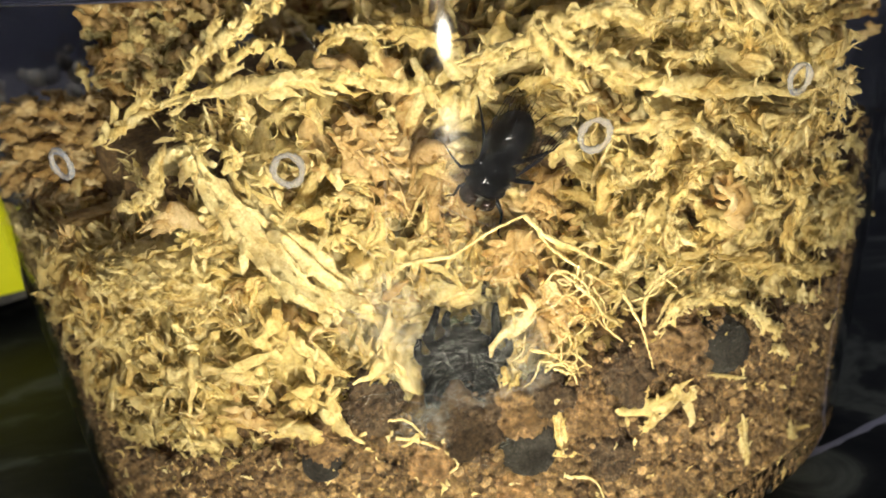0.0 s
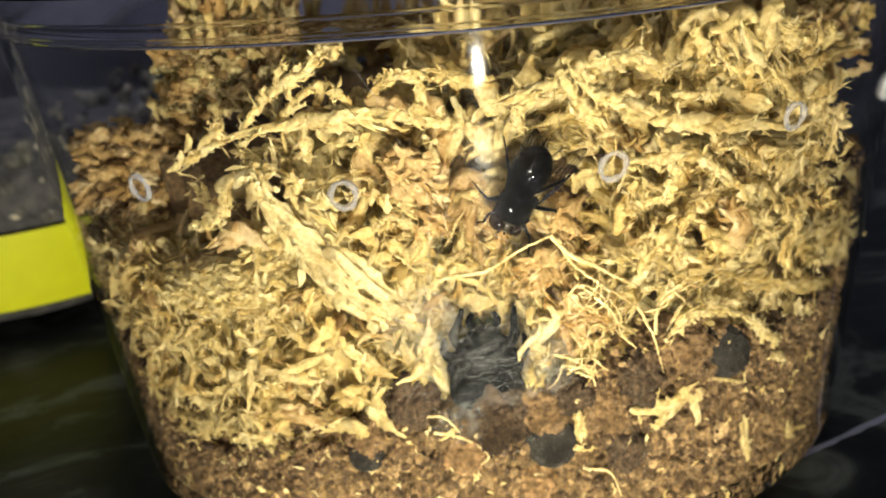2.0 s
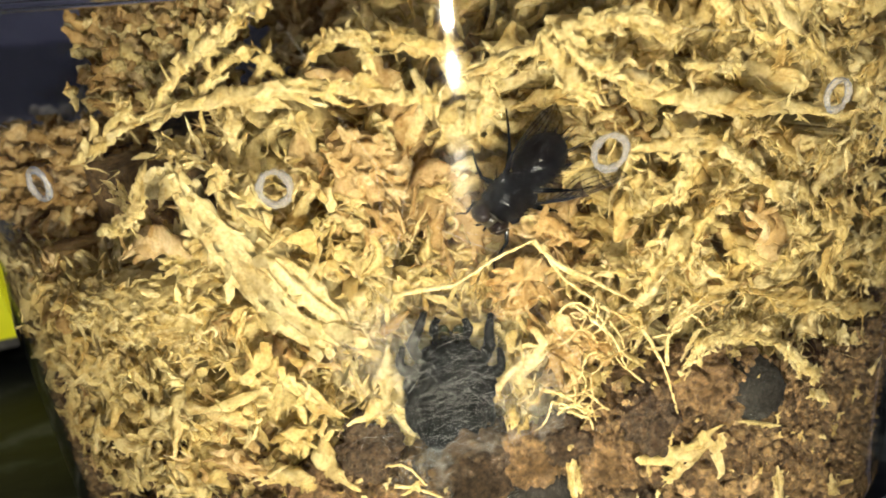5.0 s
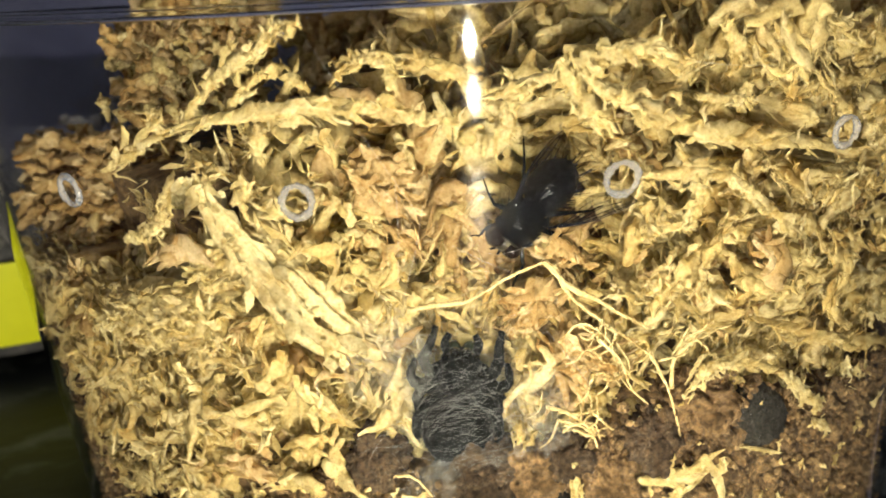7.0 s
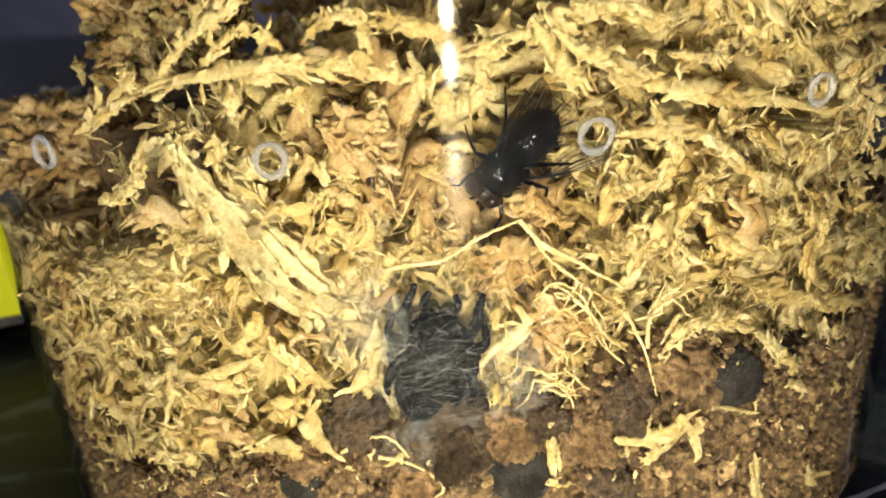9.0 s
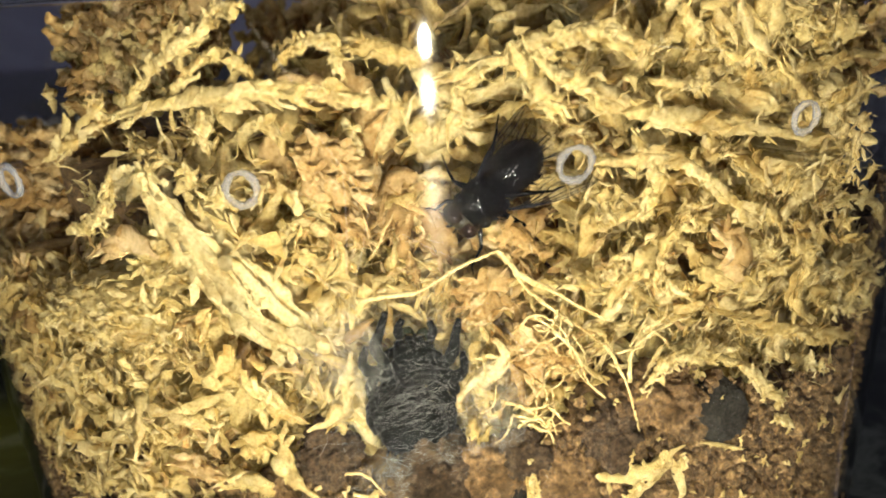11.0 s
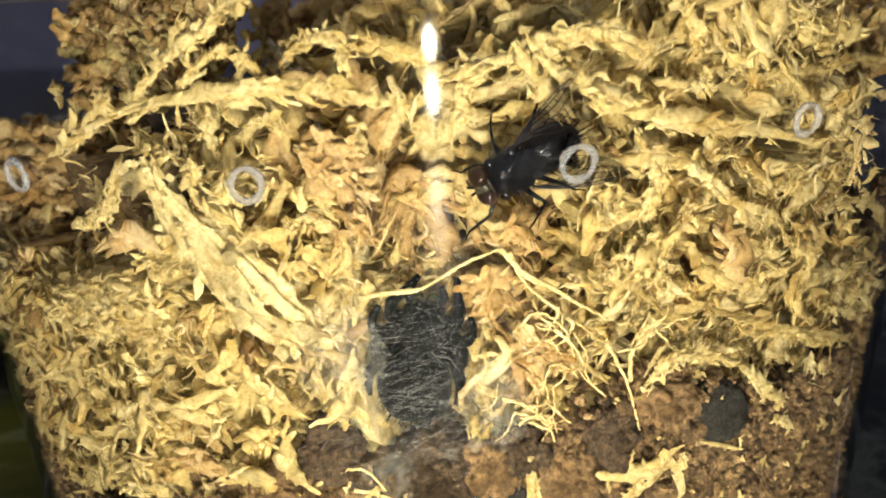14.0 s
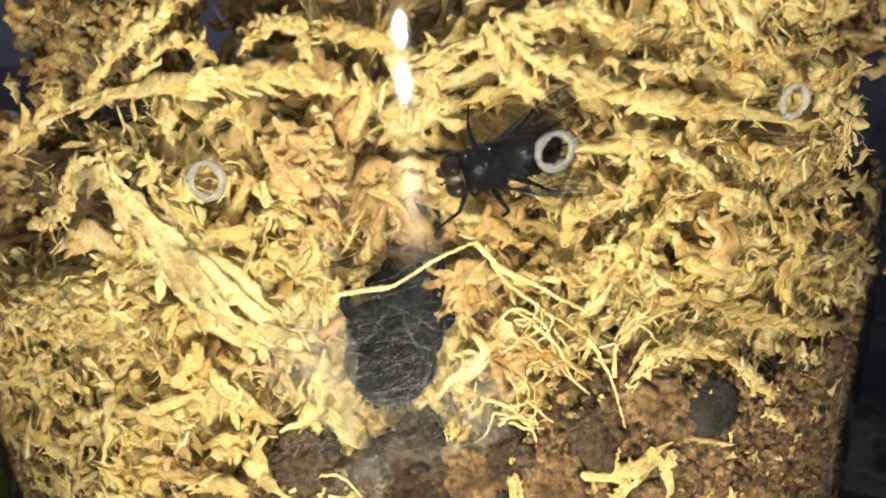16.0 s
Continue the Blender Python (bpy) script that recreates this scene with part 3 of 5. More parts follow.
def curl_object(name, specs, material, label):
    """Dried leaves in one mesh: cupped, hooked blades with ruffled, torn edges.
    specs: place, way, normal, length, width, hook, lift, cup."""
    n, rows, cols = len(specs), 8, 5
    p, d, z = (np.array([t[i] for t in specs]) for i in range(3))
    ln, wd, hook, lift, cup = (np.array([t[i] for t in specs])[:, None] for i in range(3, 8))
    d = d - z * np.sum(d * z, 1)[:, None]
    d /= np.linalg.norm(d, axis=1)[:, None] + 1e-9
    b = np.cross(z, d)
    s = np.linspace(0, 1, rows + 1)[None]
    ph = RNG.uniform(0, 6.28, (n, 1))
    phi = hook * (s - 0.5) + 0.35 * np.sin(RNG.uniform(2, 6, (n, 1)) * s + ph)
    psi = lift * (s - 0.5) + 0.3 * np.sin(RNG.uniform(3, 8, (n, 1)) * s - ph)
    step = d[:, None] * (np.cos(phi) * np.cos(psi))[..., None] + b[:, None] * np.sin(phi)[..., None] + z[:, None] * np.sin(psi)[..., None]
    c = np.cumsum(step, 1) * (ln / rows)[..., None]
    c += (p - c.mean(1))[:, None]
    tan = step / np.linalg.norm(step, axis=2)[..., None]
    roll = RNG.normal(0, 0.55, (n, 1)) + RNG.normal(0, 0.9, (n, 1)) * (s - 0.5)
    side = np.cross(z[:, None] + 0 * tan, tan)
    side /= np.linalg.norm(side, axis=2)[..., None] + 1e-9
    nrm = np.cross(tan, side)
    side, nrm = side * np.cos(roll)[..., None] + nrm * np.sin(roll)[..., None], nrm * np.cos(roll)[..., None] - side * np.sin(roll)[..., None]
    w = 0.5 * wd * np.sin(np.pi * np.clip(s, 0.05, 0.975) ** RNG.uniform(0.45, 1.2, (n, 1))) ** 0.75
    u = np.linspace(-1, 1, cols)[None, None]
    torn = 1 + (np.abs(u) > 0.9) * RNG.uniform(-0.45, 0.3, (n, rows + 1, cols))
    an = u * cup[..., None]
    across = np.sin(an) / cup[..., None] * torn * w[..., None]
    up = ((np.cos(an) - 1) / np.abs(cup[..., None]) + 0.22 * np.abs(u) * np.sin(RNG.uniform(6, 13, (n, 1, 1)) * s[..., None] + ph[..., None] + 2.2 * u) + RNG.normal(0, 0.10, (n, rows + 1, cols))) * w[..., None]
    v = (c[:, :, None] + side[:, :, None] * across[..., None] + nrm[:, :, None] * up[..., None]).reshape(-1, 3)
    base = (np.arange(n) * (rows + 1) * cols)[:, None, None]
    i, j = np.arange(rows)[None, :, None], np.arange(cols - 1)[None, None, :]
    q = base + i * cols + j
    f = np.stack([q, q + 1, q + cols + 1, q + cols], -1).reshape(-1, 4)
    me = bpy.data.meshes.new(name)
    me.from_pydata((v * MM).tolist(), [], f.tolist())
    me.polygons.foreach_set("use_smooth", [True] * len(me.polygons))
    me.materials.append(material)
    return tagged(new(name, me), label, "moss", kind="stuff")


def mat_lump(g, a, h, inset, ra, rh, turn, depth=3.2, relief=0.55):
    """A crumpled pad of matted leaves: a bulging sheet with wrinkles that run along it and a torn edge."""
    n = 26
    off = RNG.uniform(-40, 40)
    ct, st = math.cos(turn), math.sin(turn)
    verts, faces = [], []
    for i in range(n + 1):
        for j in range(n + 1):
            u, v = 2 * i / n - 1, 2 * j / n - 1
            m = max(abs(u), abs(v)) / (math.hypot(u, v) + 1e-6)
            u, v = u * m, v * m
            edge = 1 + 0.35 * noise.noise(Vector((2.2 * u, 2.2 * v, off)))
            lx, ly = u * ra * edge, v * rh * edge
            warp = 0.9 * noise.noise(Vector((lx * 0.5, ly * 0.5, off + 7)))
            fold = 1 - 2 * abs(noise.noise(Vector((lx * 0.38 + warp, ly * 1.25 + 1.6 * warp, off))))
            fine = 1 - 2 * abs(noise.noise(Vector((lx * 1.3 + warp, ly * 3.0 + 2 * warp, off + 3))))
            rr = u * u + v * v
            aa = a + math.degrees((lx * ct - ly * st) / 40.0)
            hh = h + lx * st + ly * ct
            deep = inset + depth * rr ** 1.6 + relief * (0.9 - fold) + 0.28 * relief * (0.8 - fine)
            if hollow(aa, hh, deep):
                deep += 5.0
            verts.append(at_wall(aa, hh, max(0.85, deep)))
    for i in range(n):
        for j in range(n):
            q = i * (n + 1) + j
            faces.append((q, q + n + 1, q + n + 2, q + 1))
    g.add(verts, faces)


EYE_MM = np.array([0.0, -117.0, 50.0])
KEEP = []


def seen_at(p):
    """Where the sight line from in front meets the plastic: angle and height."""
    d = p - EYE_MM
    lo, hi = 0.2, 1.0
    for _ in range(14):
        m = (lo + hi) / 2
        q = EYE_MM + d * m
        if math.hypot(q[0], q[1]) > cup_r(q[2]):
            lo = m
        else:
            hi = m
    q = EYE_MM + d * hi
    return math.degrees(math.atan2(q[0], -q[1])), q[2]


def in_corner(a, h):
    """The empty corner of the cup, over the moss."""
    return a < -13 and h > 38.8 + 0.22 * max(0, a + 33) + (2.0 if a > -24 else 0) + 1.2 * noise.noise(Vector((a * 0.4, 3, 3)))


def crowded(p, inset):
    """Whether a single piece lies here, close to the plastic, that should stand free."""
    if inset > 3.2 or not KEEP:
        return False
    k = KEEP_PTS
    return bool(np.any((k[:, 0] - p[0]) ** 2 + (k[:, 2] - p[2]) ** 2 < k[:, 3] ** 2))


def ends_clear(p, reach):
    """Whether both ends of a strand keep out of the hollows and off the single pieces."""
    for q in (p + reach, p - reach):
        h = q[2]
        inset = cup_r(h) - math.hypot(q[0], q[1])
        if hollow(math.degrees(math.atan2(q[0], -q[1])), h, inset) or crowded(q, inset):
            return False
    return True


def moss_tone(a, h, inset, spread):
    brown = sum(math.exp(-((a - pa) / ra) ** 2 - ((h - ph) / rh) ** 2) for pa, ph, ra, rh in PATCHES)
    # patches, noise, then a shift towards gold and brown from 3 to 9 mm deep
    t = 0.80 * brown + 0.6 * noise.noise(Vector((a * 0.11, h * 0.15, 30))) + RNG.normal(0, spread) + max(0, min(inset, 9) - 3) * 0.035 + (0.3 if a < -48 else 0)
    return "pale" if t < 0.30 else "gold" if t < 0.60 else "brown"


def free_for_moss(a, h, inset, top=None):
    top = moss_top(a) + 1.4 * noise.noise(Vector((a * 0.35, 7.0, 0))) if top is None else top
    ground = soil_top(a) + 1.3 * noise.noise(Vector((a * 0.25, 1.0, 4)))
    if inset < 7 and h > 39.5 and -30 < a < 24 and noise.noise(Vector((a * 0.22, h * 0.4, 11))) > 0.02:
        return False
    return ground - (0.3 if inset < 1.6 else 2.0) < h < top and not hollow(a, h, inset)


def flow_at(a, h, inset):
    return 1.3 + 5.0 * noise.noise(Vector((a * 0.055 + 9, h * 0.08, inset * 0.12)))


def moss_strand(sorts, ropes, a, h, inset, clad):
    """One sphagnum strand: a curved spine clad in small overlapping scale leaves."""
    sort = moss_tone(a, h, inset, 0.2)
    length, size = RNG.uniform(3.5, 9.0), RNG.lognormal(0, 0.28)
    way, turn = flow_at(a, h, inset) + RNG.normal(0, 0.85), RNG.normal(0, 0.16)
    x, y, z = wall_axes(a)
    p, step = at_wall(a, h, inset), 0.3
    size = min(1.7, size)
    wave = RNG.uniform(0, 6)
    dip = RNG.normal(0, 0.25)
    for i in range(int(length / step)):
        u = i * step / length
        t = x * math.cos(way) + y * math.sin(way) + z * dip * math.cos(3 * u + wave)
        p = p + t * step
        way += turn * step * 2 + 0.25 * math.sin(wave + 5 * u) * step
        aa, hh = math.degrees(math.atan2(p[0], -p[1])), p[2]
        ii = cup_r(hh) - math.hypot(p[0], p[1])
        if ii < 0.9:
            p = p - z * (0.95 - ii)
            ii = 0.95
        if not free_for_moss(aa, hh, ii) or crowded(p, ii) or in_corner(*seen_at(p)):
            continue
        b = np.cross(z, t)
        fat = 0.35 + 0.65 * math.sin(math.pi * min(1, 0.12 + u))
        if i % 7 == 0 and ends_clear(p, t / np.linalg.norm(t) * 1.3 * size):
            ropes[sort].append((p, t, z, 3.2 * size, 0.9 * size * fat, RNG.normal(0, 0.09), RNG.normal(0, 0.11)))
        for _ in range(clad):
            side = RNG.uniform(0, 6.283)
            out = b * math.cos(side) + z * math.sin(side)
            ln = 0.80 * size * (0.5 + 0.5 * fat) * RNG.lognormal(0, 0.3)
            sorts[sort].append((p + out * 0.34 * size * fat + t * RNG.uniform(0, 0.3), t * RNG.uniform(0.6, 1.0) + out * RNG.uniform(0.0, 0.55), out + z * 0.5, ln, ln * RNG.uniform(0.2, 0.5), RNG.normal(0.15, 0.15), RNG.normal(0, 0.08), RNG.normal(0, 1.2), RNG.uniform(0.3, 1.3)))


def build_bulk_moss():
    small = {"pale": [], "gold": [], "brown": []}
    large = {"pale": [], "gold": [], "brown": []}
    ropes = {"pale": [], "gold": [], "brown": []}
    for count, lo, hi, clad in ((170, 1.2, 2.8, 3), (330, 2.2, 4.8, 3), (260, 4.6, 7.5, 2)):
        for _ in range(count):
            a, h = RNG.uniform(-82, 78), RNG.uniform(7, 46)
            if h > 27 or a > 14 or RNG.random() < 0.25:
                moss_strand(small, ropes, a, h, RNG.uniform(lo, hi), clad)
    # crumpled pads that carry the leaves
    pads = {"pale": Geo(), "gold": Geo(), "brown": Geo()}
    done = 0
    while done < 330:
        a, h = RNG.uniform(-74, 66), RNG.uniform(7, 46)
        inset = RNG.uniform(2.2, 5.5)
        p = at_wall(a, h, inset)
        if not free_for_moss(a, h, inset) or crowded(p, inset - 1.0) or in_corner(*seen_at(p)):
            continue
        size = min(3.2, 1.5 * RNG.lognormal(0, 0.35))
        if h + size > moss_top(a) or h - size < soil_top(a) - 1:
            size *= 0.5
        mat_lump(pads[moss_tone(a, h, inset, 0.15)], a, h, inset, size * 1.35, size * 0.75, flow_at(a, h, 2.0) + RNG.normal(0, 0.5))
        done += 1
    # curled dead leaves in loose clumps
    curls = {"pale": [], "gold": [], "brown": [], "cream": []}
    for count, lo, hi, big in ((1050, 1.1, 3.0, 0.98), (1250, 2.4, 6.0, 1.08), (90, 1.2, 3.5, 1.6)):
        for _ in range(count):
            a0, h0, i0 = RNG.uniform(-76, 70), RNG.uniform(7, 46), RNG.uniform(lo, hi)
            if not free_for_moss(a0, h0, i0) or (big > 1.3 and abs(a0 + 1.9) < 12 and 13 < h0 < 32):
                continue
            tone = moss_tone(a0, h0, i0, 0.22)
            if tone == "pale" and RNG.random() < 0.12 and not (abs(a0 + 1.9) < 14 and h0 < 32):
                tone = "cream"
            flow, scale = flow_at(a0, h0, i0) + RNG.normal(0, 0.9), big * RNG.lognormal(0, 0.22)
            fluffy = a0 > 12 and h0 > 26
            for _ in range(RNG.integers(4, 11)):
                a, h = a0 + RNG.normal(0, 2.2) * scale, h0 + RNG.normal(0, 1.3) * scale
                inset = max(1.05, i0 + RNG.normal(0, 0.5))
                p = at_wall(a, h, inset)
                if not free_for_moss(a, h, inset) or crowded(p, inset) or in_corner(*seen_at(p)):
                    continue
                x, y, z = wall_axes(a)
                way = flow + RNG.normal(0, 0.8)
                d = x * math.cos(way) + y * math.sin(way)
                ln = (1.2 if fluffy else 1.75) * scale * RNG.lognormal(0, 0.36)
                if inset < 6 and not ends_clear(p, d * ln * 0.4):
                    continue
                wd = ln * RNG.uniform(0.18, 0.50)
                curls[tone].append((p, d, z + RNG.normal(0, 0.38, 3), ln, wd, RNG.normal(0, 1.5), RNG.normal(0, 1.2), RNG.choice((-1, 1, 1)) * RNG.uniform(0.5, 1.5)))
    # torn strips between the strands, then coarser stuff behind them
    for count, lo, hi, kind in ((170, 1.3, 3.2, "strip"), (700, 2.8, 7.0, "strip"), (2200, 6.5, 12.0, "coarse"), (2200, 11.0, 27.0, "deep")):
        done = tries = 0
        while done < count and tries < count * 6:
            tries += 1
            a, h, inset = RNG.uniform(-82, 78), RNG.uniform(5, 48.5), RNG.uniform(lo, hi)
            top = None
            if kind == "deep":
                top = np.interp(a, [-82, -40, -24, -14, -4, 60, 78], [30, 34, 37, 42, 48.5, 49, 40]) + 3 * noise.noise(Vector((a * 0.12, inset * 0.3, 2)))
            if not free_for_moss(a, h, inset, top):
                continue
            if noise.noise(Vector((a * 0.16, h * 0.22, inset * 0.2))) < -0.25 and inset < 5.0:
                continue
            p = at_wall(a, h, inset)
            if crowded(p, inset) or in_corner(*seen_at(p)):
                continue
            x, y, z = wall_axes(a)
            flow = flow_at(a, h, inset) + RNG.normal(0, 0.85)
            d = x * math.cos(flow) + y * math.sin(flow) + z * RNG.normal(0, 0.25)
            reach = d / np.linalg.norm(d) * 2.0
            if a < 0 and h > 36 and (in_corner(*seen_at(p + reach)) or in_corner(*seen_at(p - reach))):
                continue
            if inset < 6 and not ends_clear(p, reach * 0.8):
                continue
            size = min(1.5, RNG.lognormal(0, 0.4)) * (1.0 if kind == "strip" else 1.2)
            thin = RNG.random() < 0.28
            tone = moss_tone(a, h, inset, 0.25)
            if thin:
                large[tone].append((p, d, z, 3.4 * size, 0.3 * size, RNG.normal(0, 0.22), RNG.normal(0, 0.2), RNG.normal(0, 2.0), RNG.uniform(0.3, 1.5)))
            else:
                if inset < 7:
                    d /= np.linalg.norm(d)
                    b = np.cross(z, d)
                    for _ in range(9):
                        side, ln = RNG.uniform(-0.6, 3.7), 0.75 * size * RNG.lognormal(0, 0.35)
                        out = b * math.cos(side) + z * math.sin(side)
                        small[tone].append((p + d * RNG.uniform(-1.7, 1.7) * size + out * 0.3 * size, d * RNG.choice((1, 1, -0.6)) + out * RNG.uniform(0, 0.8), out + z * 0.4, ln, ln * RNG.uniform(0.15, 0.45), RNG.normal(0.15, 0.15), RNG.normal(0, 0.1), RNG.normal(0, 1.2), RNG.uniform(0.3, 1.3)))
                ropes[tone].append((p, d, z, 3.9 * size, 1.05 * size * RNG.uniform(0.5, 1.3), RNG.normal(0, 0.16), RNG.normal(0, 0.17)))
            done += 1
    for _ in range(170):
        a = RNG.uniform(-60, 62)
        h = RNG.uniform(2.5, soil_top(a))
        x, y, z = wall_axes(a)
        an = RNG.uniform(0, 6.28)
        size = RNG.lognormal(0, 0.5)
        large["pale" if RNG.random() < 0.6 else "gold"].append((at_wall(a, h, RNG.uniform(0.75, 1.1)), x * math.cos(an) + y * math.sin(an), z, 0.9 * size, 0.3 * size, 0.1, 0.1, 1.0, 0.6))
    # fine frayed fibres over everything
    for _ in range(1900):
        a, h, inset = RNG.uniform(-75, 72), RNG.uniform(9, 46), 1.0 + 4.5 * RNG.random() ** 1.3
        p = at_wall(a, h, inset)
        if not free_for_moss(a, h, inset) or in_corner(*seen_at(p)) or crowded(p, inset):
            continue
        x, y, z = wall_axes(a)
        an = flow_at(a, h, inset) + RNG.normal(0, 0.9)
        size = RNG.lognormal(0, 0.4)
        large[moss_tone(a, h, inset, 0.2) if RNG.random() < 0.85 else "pale"].append((p, x * math.cos(an) + y * math.sin(an) + z * RNG.normal(0, 0.3), z, 1.9 * size, 0.11 * size, RNG.normal(0, 0.25), RNG.normal(0, 0.2), RNG.normal(0, 1.5), 0.5))
    # a shaggy brown clump against the far side, seen through the empty corner
    for _ in range(900):
        v = np.clip(RNG.normal(0, 0.9, 3), -1.5, 1.5)
        p = np.array([-21.2, -15.0, 44.6]) + v * np.array([3.5, 4.0, 3.4])
        p[0] -= 0.25 * (44.6 - p[2])
        ropes["brown" if RNG.random() < 0.4 else "pale"].append((p, RNG.normal(0, 1, 3), np.array([0.2, -1.0, 0]), 2.3, 0.9, RNG.normal(0, 0.15), 0.12))
    for _ in range(600):
        v = np.clip(RNG.normal(0, 0.9, 3), -1.5, 1.5)
        p = np.array([-30.0, -12.0, 33.5]) + v * np.array([4.0, 3.0, 2.6])
        ropes["brown"].append((p, np.array([1, 0.2, 0]) + RNG.normal(0, 0.5, 3), np.array([0.2, -1.0, 0]), 2.6, 0.9, RNG.normal(0, 0.14), 0.1))
    for _ in range(520):
        v = np.clip(RNG.normal(0, 0.9, 3), -1.6, 1.6)
        p = np.array([30.0, -13.0, 42.0]) + v * np.array([4.2, 3.2, 3.0])
        ropes["brown" if RNG.random() < 0.6 else "gold"].append((p, RNG.normal(0, 1, 3), np.array([-0.2, -1.0, 0]), 2.6, 0.9, RNG.normal(0, 0.15), 0.12))
    # the heap that reaches up at the far side
    for _ in range(900):
        p = np.array([RNG.uniform(-17, 30), RNG.uniform(4, 30), 0.0])
        crest = (45.5 if p[0] < 0 else 48) + 2.5 * noise.noise(Vector((p[0] * 0.2, p[1] * 0.2, 8)))
        p[2] = RNG.uniform(38.5, crest)
        ropes["brown" if RNG.random() < 0.65 else "gold"].append((p, RNG.normal(0, 1, 3), np.array([0.1, -1.0, 0.2]), 3.6, 1.0, RNG.normal(0, 0.16), 0.15))
    words = {"pale": "pale straw-coloured dried sphagnum moss pressed against the cup", "gold": "golden dried sphagnum moss shreds in the cup", "brown": "orange-brown dried moss shreds deep in the cup"}
    for sort in curls:
        curl_object("moss", curls[sort], MOSS[sort], words.get(sort, "cream-coloured dried sphagnum leaves in the cup") + ", in curled leaves")
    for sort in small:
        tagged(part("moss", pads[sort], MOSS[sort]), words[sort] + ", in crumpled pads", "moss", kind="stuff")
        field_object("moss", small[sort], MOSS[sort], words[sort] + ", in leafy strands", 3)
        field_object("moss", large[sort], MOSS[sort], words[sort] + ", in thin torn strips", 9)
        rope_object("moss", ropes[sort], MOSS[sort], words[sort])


def build_soil():
    rows = [(0.001, 1.8)] + [(30, 1.8)] + [(cup_r(h) - (9.0 if h > 15 else 3.0), h) for h in (3.5, 8, 14, 17, 22, 27, 31, 35)] + [(18, 38), (0.001, 39)]
    lump = lambda an, r, h: 0 if r < 1 else 1.6 * noise.fractal(Vector((math.cos(an) * 7, math.sin(an) * 7, h * 0.22)), 0.7, 2, 4)
    tagged(part("soil_bed", revolve(rows, 180, lump), SOIL), "red-brown coconut soil bed inside the cup", "soil", kind="stuff")
    # the soil that lies against the plastic
    g = Geo()
    na, nh = 420, 90
    verts, faces = [], []
    for i in range(na + 1):
        a = -84 + 168 * i / na
        for j in range(nh + 1):
            s = j / nh
            h = 1.0 + s * (soil_top(a) + 1.5 - 1.0)
            base = 2.1 + 1.3 * noise.fractal(Vector((a * 0.55, h * 0.72, 5)), 0.55, 2.1, 6) + (6.5 * max(0, s - 0.86) / 0.14 if s > 0.86 else 0)
            if any((math.radians(a - ca) * 38) ** 2 + (h - ch) ** 2 < (1.02 * cr) ** 2 for ca, ch, cr in CLODS):
                base = max(base, 3.4)
            inner = 0.9 * max(0, (4.6 - h) / 4.6) ** 2
            verts.append(at_wall(a, h, max(1.0, base + inner)))
    for i in range(na):
        for j in range(nh):
            q = i * (nh + 1) + j
            faces.append((q, q + nh + 1, q + nh + 2, q + 1))
    g.add(verts, faces)
    tagged(part("soil_face", g, SOIL), "crumbly red-brown soil pressed against the cup wall", "soil", kind="stuff")
    g = Geo()
    for _ in range(8500):
        a, u = RNG.uniform(-82, 82), RNG.random()
        h = 1.8 + u * (soil_top(a) + 0.6 - 1.8)
        s = 0.20 * RNG.lognormal(0, 0.6)
        inner = 0.9 * max(0, (4.6 - h) / 4.6) ** 2
        if any((math.radians(a - ca) * 38) ** 2 + (h - ch) ** 2 < (1.1 * cr) ** 2 for ca, ch, cr in CLODS):
            continue
        g.blob(at_wall(a, h, 0.75 + s * 0.9 + inner + RNG.uniform(0, 1.3)), (s, s * RNG.uniform(0.6, 1), s * RNG.uniform(0.6, 1)), RNG.uniform(0, 180, 3), 0.4, 1, 1.8)
    for _ in range(1500):
        a, u = RNG.uniform(-66, 66), RNG.random()
        h = 1.8 + u * (soil_top(a) - 1.2 - 1.8)
        s = min(1.1, 0.55 * RNG.lognormal(0, 0.35))
        if any((math.radians(a - ca) * 38) ** 2 + (h - ch) ** 2 < (1.25 * cr) ** 2 for ca, ch, cr in CLODS):
            continue
        g.blob(at_wall(a, h, 0.9 + s * 0.95 + 0.9 * max(0, (4.6 - h) / 4.6) ** 2 + RNG.uniform(0, 0.7)), (s, s * RNG.uniform(0.6, 1), s * RNG.uniform(0.6, 1)), RNG.uniform(0, 180, 3), 0.35, 2, 2.2)
    tagged(part("soil_crumbs", g, SOIL, smooth=False), "loose crumbs of brown coconut soil", "soil", kind="stuff")


# ---- single pieces of moss, root and earth ----
def to_mm(pts, forward=1.0):
    return [at_wall(a, h, 0.7 + (i - 0.3) * forward) for a, h, i in pts]


def leaflets(g, path, count, size, spread, mid):
    x, y, z = wall_axes(mid)
    tan = np.gradient(path, axis=0)
    for _ in range(count):
        i = RNG.integers(0, len(path))
        t = tan[i] / (np.linalg.norm(tan[i]) + 1e-9)
        out = x * RNG.normal() + y * RNG.normal() + z * abs(RNG.normal(0, 0.6))
        out -= t * (out @ t)
        out /= np.linalg.norm(out) + 1e-9
        d = t * RNG.uniform(-0.4, 1.0) + out * RNG.uniform(0.4, 1.0)
        ln = size * RNG.lognormal(0, 0.35)
        st = path[i] + out * spread * RNG.uniform(0, 1)
        g.ribbon([st, st + d * ln * 0.4 + z * 0.05, st + d * ln * 0.75 + z * 0.12 * RNG.normal(), st + d * ln + out * 0.1], ln * RNG.uniform(0.35, 0.65), z + RNG.normal(0, 0.4, 3), 0.4, RNG.normal(0, 0.8), 0.45)


